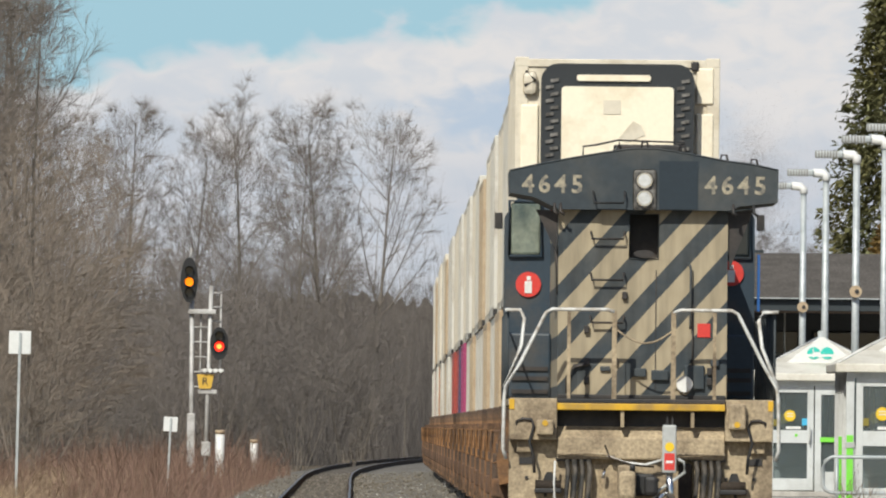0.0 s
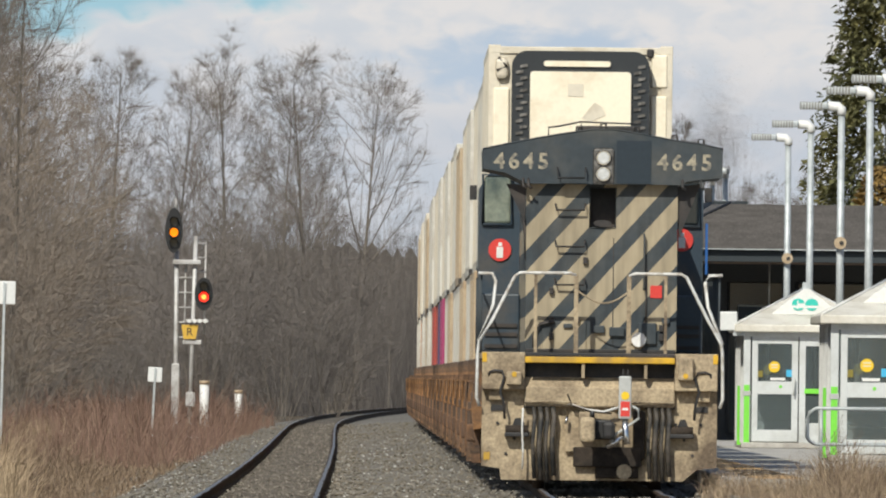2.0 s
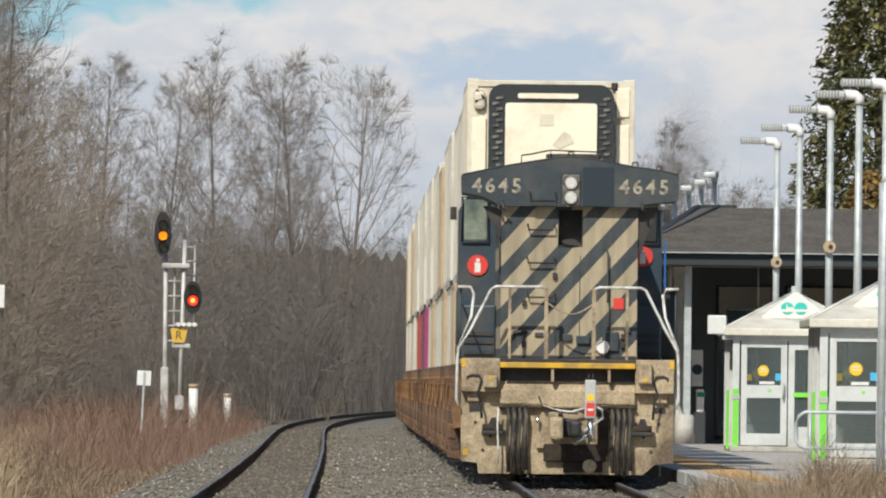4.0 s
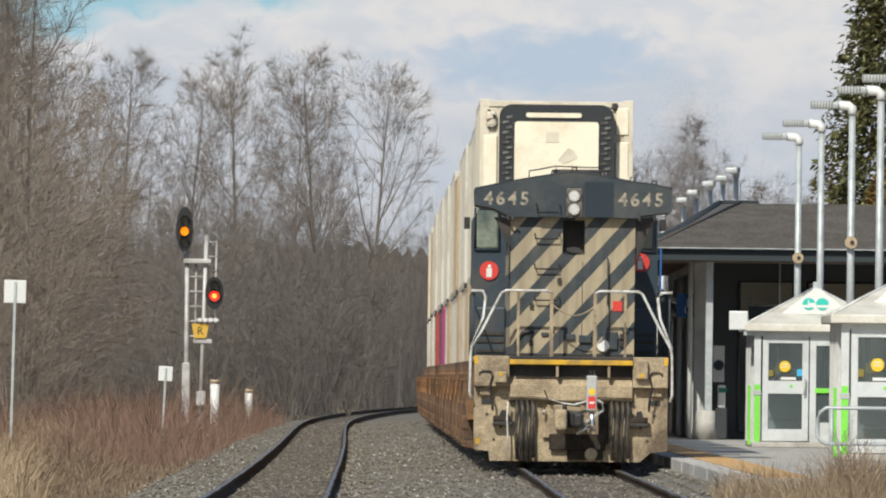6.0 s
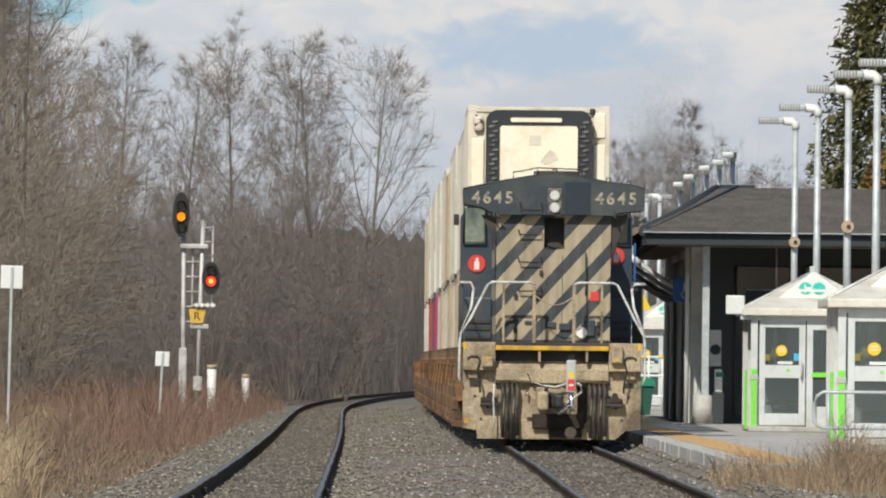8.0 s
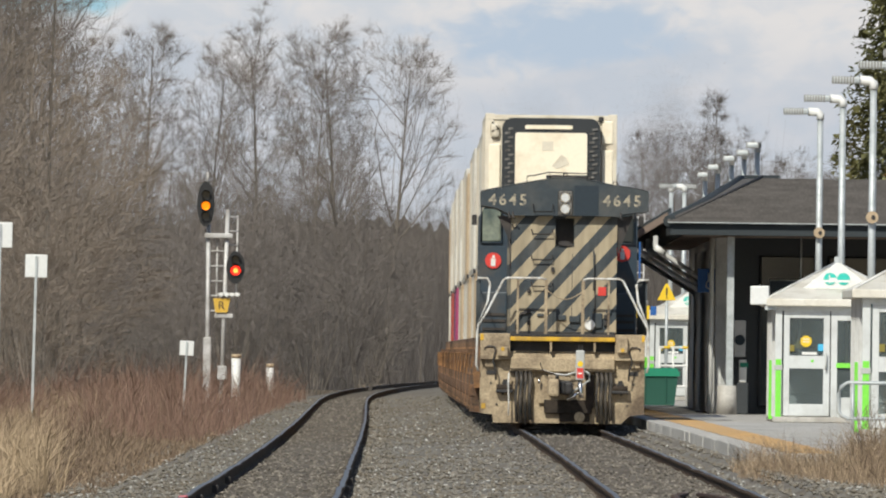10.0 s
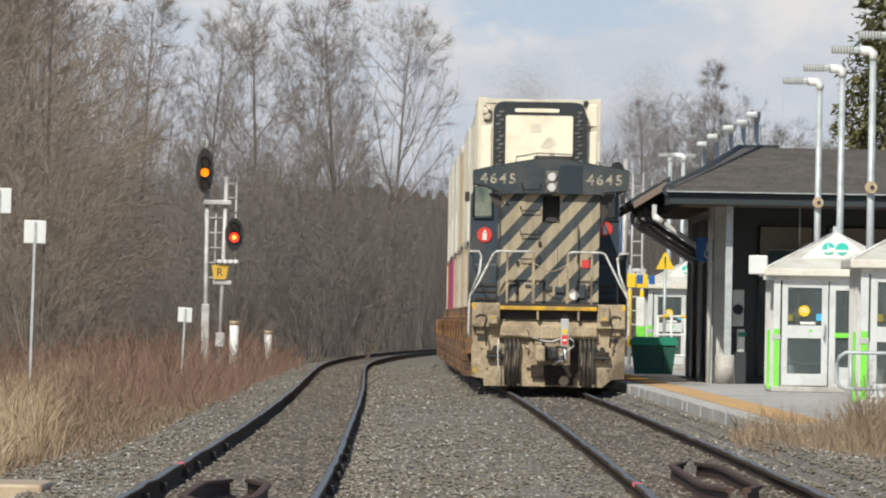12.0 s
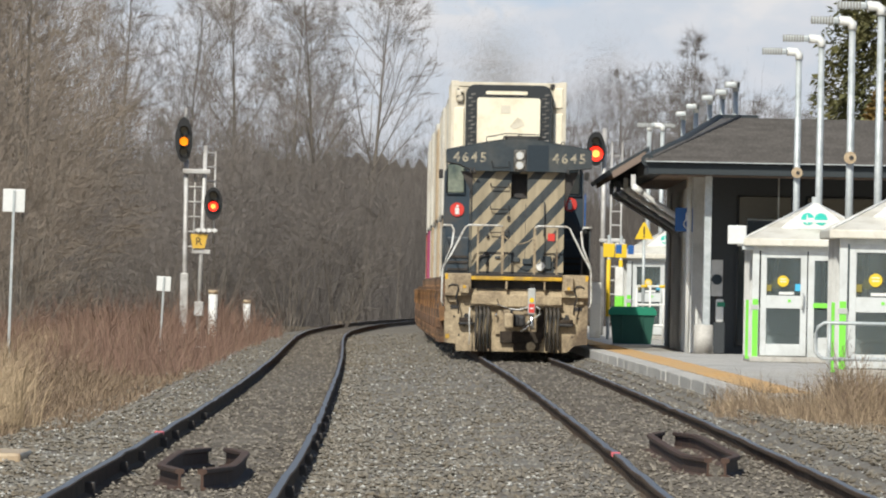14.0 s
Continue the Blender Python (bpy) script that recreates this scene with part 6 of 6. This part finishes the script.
SPIRE = tree_meshes("spire_tree", branching(71, 19, 0.15, 0.17, (34, 6, 5, 6), 1, 0.0, 0.008, 0.05), 0.007, M_FARTWIG)
# tall trees that stand clear over the brush: x, y, shape, turn, size
for x, y, k, rz, s in ((-10.6, 1250, 0, 0, 1.00), (-6.6, 1330, 1, 0, 1.03), (-4.2, 1345, 2, 80, 1.05), (-15.6, 1180, 3, 10, 0.90), (-18.6, 1200, 2, 200, 0.95), (-13.4, 1290, 1, 140, 0.93),
                       (-8.6, 1390, 3, 60, 0.92)):
    o = tree("tall bare grey-barked tree standing over the brush", RICH[k], pose(0, 0, 0))
    o.matrix_basis = pose(x, y, -0.3, 0, 0, rz) @ Matrix.Scale(s, 4)
rng_t = random.Random(77)
# the near brown wood on the verge side
for i in range(32):
    y = rng_t.uniform(720, 980)
    x = (-0.0169 * y) - rng_t.uniform(-0.3, 5.0)
    o = tree("dense brown bare tree at the wood's edge", (BUSHY[i % 3], RICH[(i // 3) % 4], TALL[i % 5])[i % 3], pose(0, 0, 0))
    o.matrix_basis = pose(x, y, -0.4, 0, 0, rng_t.uniform(0, 360)) @ Matrix.Scale((1.28, 1.0, 0.96)[i % 3] * rng_t.uniform(0.85, 1.1), 4)
for i in range(20):
    y = rng_t.uniform(640, 900)
    x = (-0.0172 * y) - rng_t.uniform(0.4, 4.8)
    o = tree("bushy brown thicket tree with arching twigs", BUSHY[i % 3], pose(0, 0, 0), "thicket on the verge")
    o.matrix_basis = pose(x, y, -0.4, 0, 0, rng_t.uniform(0, 360)) @ Matrix.Scale(rng_t.uniform(0.5, 0.9), 4)
# the wood behind the curve
for i in range(80):
    y = rng_t.uniform(1300, 1600)
    x = (-0.0190 + 0.0235 * ((i * 0.618) % 1)) * y
    o = tree("slim bare tree in the wood behind the curve", TALL[i % 5], pose(0, 0, 0))
    top = 0.84 if x < -0.004 * y else 0.66
    o.matrix_basis = pose(x, y, -0.3, 0, 0, rng_t.uniform(0, 360)) @ Matrix.Scale(top * rng_t.uniform(0.66, 1.06), 4)
# bushes along the curve
for i in range(40):
    y = rng_t.uniform(1050, 1330)
    x = rng_t.uniform(-0.0175, -0.0030) * y
    o = tree("bushy bare shrub of many thin branches", GREY[i % 3], pose(0, 0, 0), "shrubs along the curve")
    o.matrix_basis = pose(x, y, -0.4, 0, 0, rng_t.uniform(0, 360)) @ Matrix.Scale(rng_t.uniform(0.6, 1.15), 4)
# trees beyond the station
o = tree("tall bare tree with a pointed crown beyond the station", SPIRE, pose(0, 0, 0))
o.matrix_basis = pose(14.5, 1480, -0.3) @ Matrix.Scale(0.99, 4)
for i, (x, s) in enumerate(((3.6, 0.72), (6.6, 0.66), (8.4, 0.70), (9.9, 0.78), (11.2, 0.84), (12.6, 0.86), (13.6, 0.84), (15.6, 0.88), (16.8, 0.84), (18.0, 0.78), (19.4, 0.74), (20.8, 0.77), (22.4, 0.72),
                            (23.8, 0.78), (25.4, 0.72), (27.2, 0.76), (29.0, 0.73), (10.6, 0.62), (16.2, 0.7), (18.8, 0.66), (21.6, 0.62), (12.0, 0.7), (14.2, 0.75), (5.0, 0.6), (9.2, 0.62), (11.8, 0.76), (13.1, 0.8), (15.1, 0.84), (17.4, 0.8), (20.1, 0.7), (23.1, 0.7), (7.6, 0.56), (24.6, 0.68), (26.3, 0.7))):
    o = tree("hazy bare tree beyond the station", TALL[(i * 2) % 5], pose(0, 0, 0))
    o.matrix_basis = pose(x, 1480 + 18 * (i % 4), -0.3, 0, 0, 47 * i) @ Matrix.Scale(s, 4)

for i in range(16):
    o = tree("hazy bare tree beyond the station", TALL[(i * 3 + 1) % 5], pose(0, 0, 0))
    o.matrix_basis = pose(8.0 + 1.1 * i + rng_t.uniform(-0.4, 0.4), 1545 + 14 * (i % 3), -0.3, 0, 0, 71 * i) @ Matrix.Scale(rng_t.uniform(0.66, 0.84), 4)


def brush():
    """Countless thin stems that fill the wood's floor."""
    rng = np.random.default_rng(21)
    n = 42000
    vs, fs = np.empty((n, 4, 3)), []
    for i in range(n):
        y = rng.uniform(1120, 1620)
        x = rng.uniform(-0.0195, 0.0125) * y
        if y < 1330:
            x = rng.uniform(-0.0195, -0.0045) * y
        h = (rng.uniform(2.5, 8.0) if y < 1380 else rng.uniform(4.0, 16.0)) * (0.75 + 0.5 * noise.noise(Vector((x * 0.3, y * 0.01, 0))))
        a, b = rng.normal(0, 0.3, 2)
        a, b = (a, b) if y < 1380 else (a * 0.55, b * 0.55)
        r = rng.uniform(0.012, 0.032)
        for j in range(3):
            t = 2.1 * j
            vs[i, j] = (x + r * math.cos(t), y + r * math.sin(t), -0.4)
        vs[i, 3] = (x + a * h, y + b * h, h)
    o = 4 * np.arange(n)
    for j in range(3):
        k = (j + 1) % 3
        fs += np.stack([o + j, o + k, o + 3], 1).tolist()
    return tagged(raw("brush", vs, fs, M_BRUSH), "dense grey-brown brush of bare stems", "brush", kind="stuff")


brush()


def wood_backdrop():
    """Flat ragged-topped sheet far behind the trees, coloured as the wood's hazy shade."""
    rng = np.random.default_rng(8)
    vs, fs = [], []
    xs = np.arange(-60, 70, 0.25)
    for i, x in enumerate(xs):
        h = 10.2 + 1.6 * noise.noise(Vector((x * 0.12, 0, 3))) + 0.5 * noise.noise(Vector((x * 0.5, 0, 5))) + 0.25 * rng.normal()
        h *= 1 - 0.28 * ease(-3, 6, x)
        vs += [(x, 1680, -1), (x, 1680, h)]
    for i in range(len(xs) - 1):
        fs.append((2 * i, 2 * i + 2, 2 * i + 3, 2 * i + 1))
    return tagged(raw("backdrop_wood", vs, fs, M_WOODHAZE), "flat sheet coloured as the dark hazy depth of a bare wood", "wood", kind="structure")


wood_backdrop()


# ---- evergreens ----
def conifer(name, label, m, height, radius, count, material, seed, bottom=0.06, blunt=1.0):
    root = thing(name, label, "tree", m)
    part("trunk", tube(B(), [(0, 0, -0.3), (0, 0, height * 0.5), (0, 0, height)], height * 0.014, 8, 0.02), M_BARK, root)
    rng = np.random.default_rng(seed)
    vs, fs = [], []
    for i in range(count):
        f = bottom + (1 - bottom) * rng.random() ** 1.25
        z = height * f
        az = rng.uniform(0, 2 * math.pi)
        lobes = 0.78 + 0.22 * math.sin(az * 7 + 3 * math.floor(z * 1.3)) + 0.2 * rng.normal() * 0.5
        rad = radius * (1 - f) ** blunt * lobes * rng.uniform(0.55, 1.0) ** 0.5 + 0.1
        c = np.array((rad * math.cos(az), rad * math.sin(az), z - 0.22 * rad))
        s = rng.uniform(0.06, 0.125)
        out = np.array((math.cos(az), math.sin(az), -0.3)) + rng.normal(0, 0.5, 3)
        side = np.array((-math.sin(az), math.cos(az), 0.0)) + rng.normal(0, 0.5, 3)
        k = len(vs)
        vs += [c - out * s * 0.6, c + side * s * 0.45 + (0, 0, 0.05), c + out * s, c - side * s * 0.45, c + (0, 0, s * 0.35 * rng.uniform(-1, 1))]
        fs += [(k, k + 1, k + 4), (k + 1, k + 2, k + 4), (k + 2, k + 3, k + 4), (k + 3, k, k + 4)]
    ob = raw("crown", vs, fs, material, root)
    return root


conifer("spruce", "tall dark green spruce behind the station", pose(12.8, 700, -0.3), 18.5, 4.2, 46000, M_NEEDLE, 3)
conifer("spruce", "second dark green spruce behind the station", pose(16.6, 715, -0.3), 16.5, 4.2, 8000, M_NEEDLE, 6)
conifer("cedar", "rusty yellow-green cedar beyond the roof", pose(11.4, 640, -0.3), 7.3, 2.0, 7000, M_CEDAR, 5, 0.05, 0.6)
conifer("cedar", "rusty yellow-green cedar hedge beyond the station", pose(14.6, 645, -0.3), 7.0, 2.6, 6000, M_CEDAR, 7, 0.05, 0.5)


def weed(m, seed, label):
    """A single dead weed: a stalk with thin side twigs and seed heads."""
    rng = random.Random(seed)
    root = thing("dead_weed", label, "weed", m, "dead weeds by the platform")
    part("stalk", tube(B(), [(0, 0, -0.2), (0.03, 0, 0.5), (0.06 * rng.choice((-1, 1)), 0, 1.05)], 0.010, 5, 0.004), M_GRASS, root)
    for k in range(7):
        z = 0.3 + 0.1 * k
        s = rng.choice((-1, 1))
        part("twig", tube(B(), [(0.02, 0, z), (0.02 + s * 0.10, 0, z + 0.14), (0.02 + s * 0.16, 0, z + 0.30)], 0.005, 4, 0.003), M_GRASS, root)
    return root


w0 = weed(pose(4.9, 300, -0.2), 1, "dead brown weed stalk with thin side twigs")
for k in range(13):
    r = random.Random(k)
    copy_thing(w0, pose(4.8 + 0.22 * k + r.uniform(-0.1, 0.1), r.uniform(265, 315), -0.22 + r.uniform(-0.08, 0.1), 0, r.uniform(-6, 6), r.uniform(-30, 30)))


# ---- exhaust of the leading engines, far round the curve ----
M_SOOTCLOUD = paint("thick_soot", (0.24, 0.215, 0.207), 1.0, vary=0.1, grain=0.5, spread=0.2, island=True, spec=0.0)
M_SMOKE = paint("exhaust_soot", (0.37, 0.35, 0.34), 1.0, vary=0.1, grain=0.5, spread=0.3, island=True, spec=0.0)


def puff(label, count, rx, rz, seed, material):
    """A drifting cloud of countless specks of soot, thick in the middle and in knots, thin outside."""
    rng = np.random.default_rng(seed)
    knots = rng.normal(0, 0.5, (9, 3))
    c = knots[rng.integers(0, 9, count)] + rng.normal(0, 0.5, (count, 3)) * rng.uniform(0.5, 1.3, (count, 1))
    c *= np.array((rx, rx, rz))
    vs = c[:, None, :] + rng.normal(0, 0.0115, (count, 3, 3))
    ob = raw("exhaust_smoke", vs, np.arange(3 * count).reshape(-1, 3), material)
    return tagged(ob, label, "smoke", "exhaust of the train", "stuff")


# each cloud: the object, where it hangs at the start, its drift in metres a second
SMOKE = [(puff("dark brown-grey exhaust drifting before the station's far trees", 68000, 2.1, 2.3, 34, M_SOOTCLOUD), (17.2, 1425, 14.8), (-0.62, -0.21)),
         (puff("thin grey exhaust over the train's far end", 46000, 2.4, 1.9, 32, M_SMOKE), (9.0, 1400, 10.6), (-0.42, 0.17)),
         (puff("pale grey exhaust drifting over the wood", 46000, 2.6, 2.0, 33, M_SMOKE), (7.6, 1405, 8.2), (-0.38, 0.42))]


# ---- motion ----
def motions():
    for ob, start, half, z in TRAIN:
        walk(ob, [train_row(t, start, half, z, SWAY.get(ob.name, 0.0)) for t in (0.0, 2.0, 4.0, 6.0, 8.0, 10.0, 12.0, 14.0)])
    for ob, (x, y, z), (dx, dz) in SMOKE:
        walk(ob, [(t, pose(x + dx * t, y, z + dz * t, 0, 1.2 * t, 0)) for t in (0.0, 7.0, 14.0)])


motions()
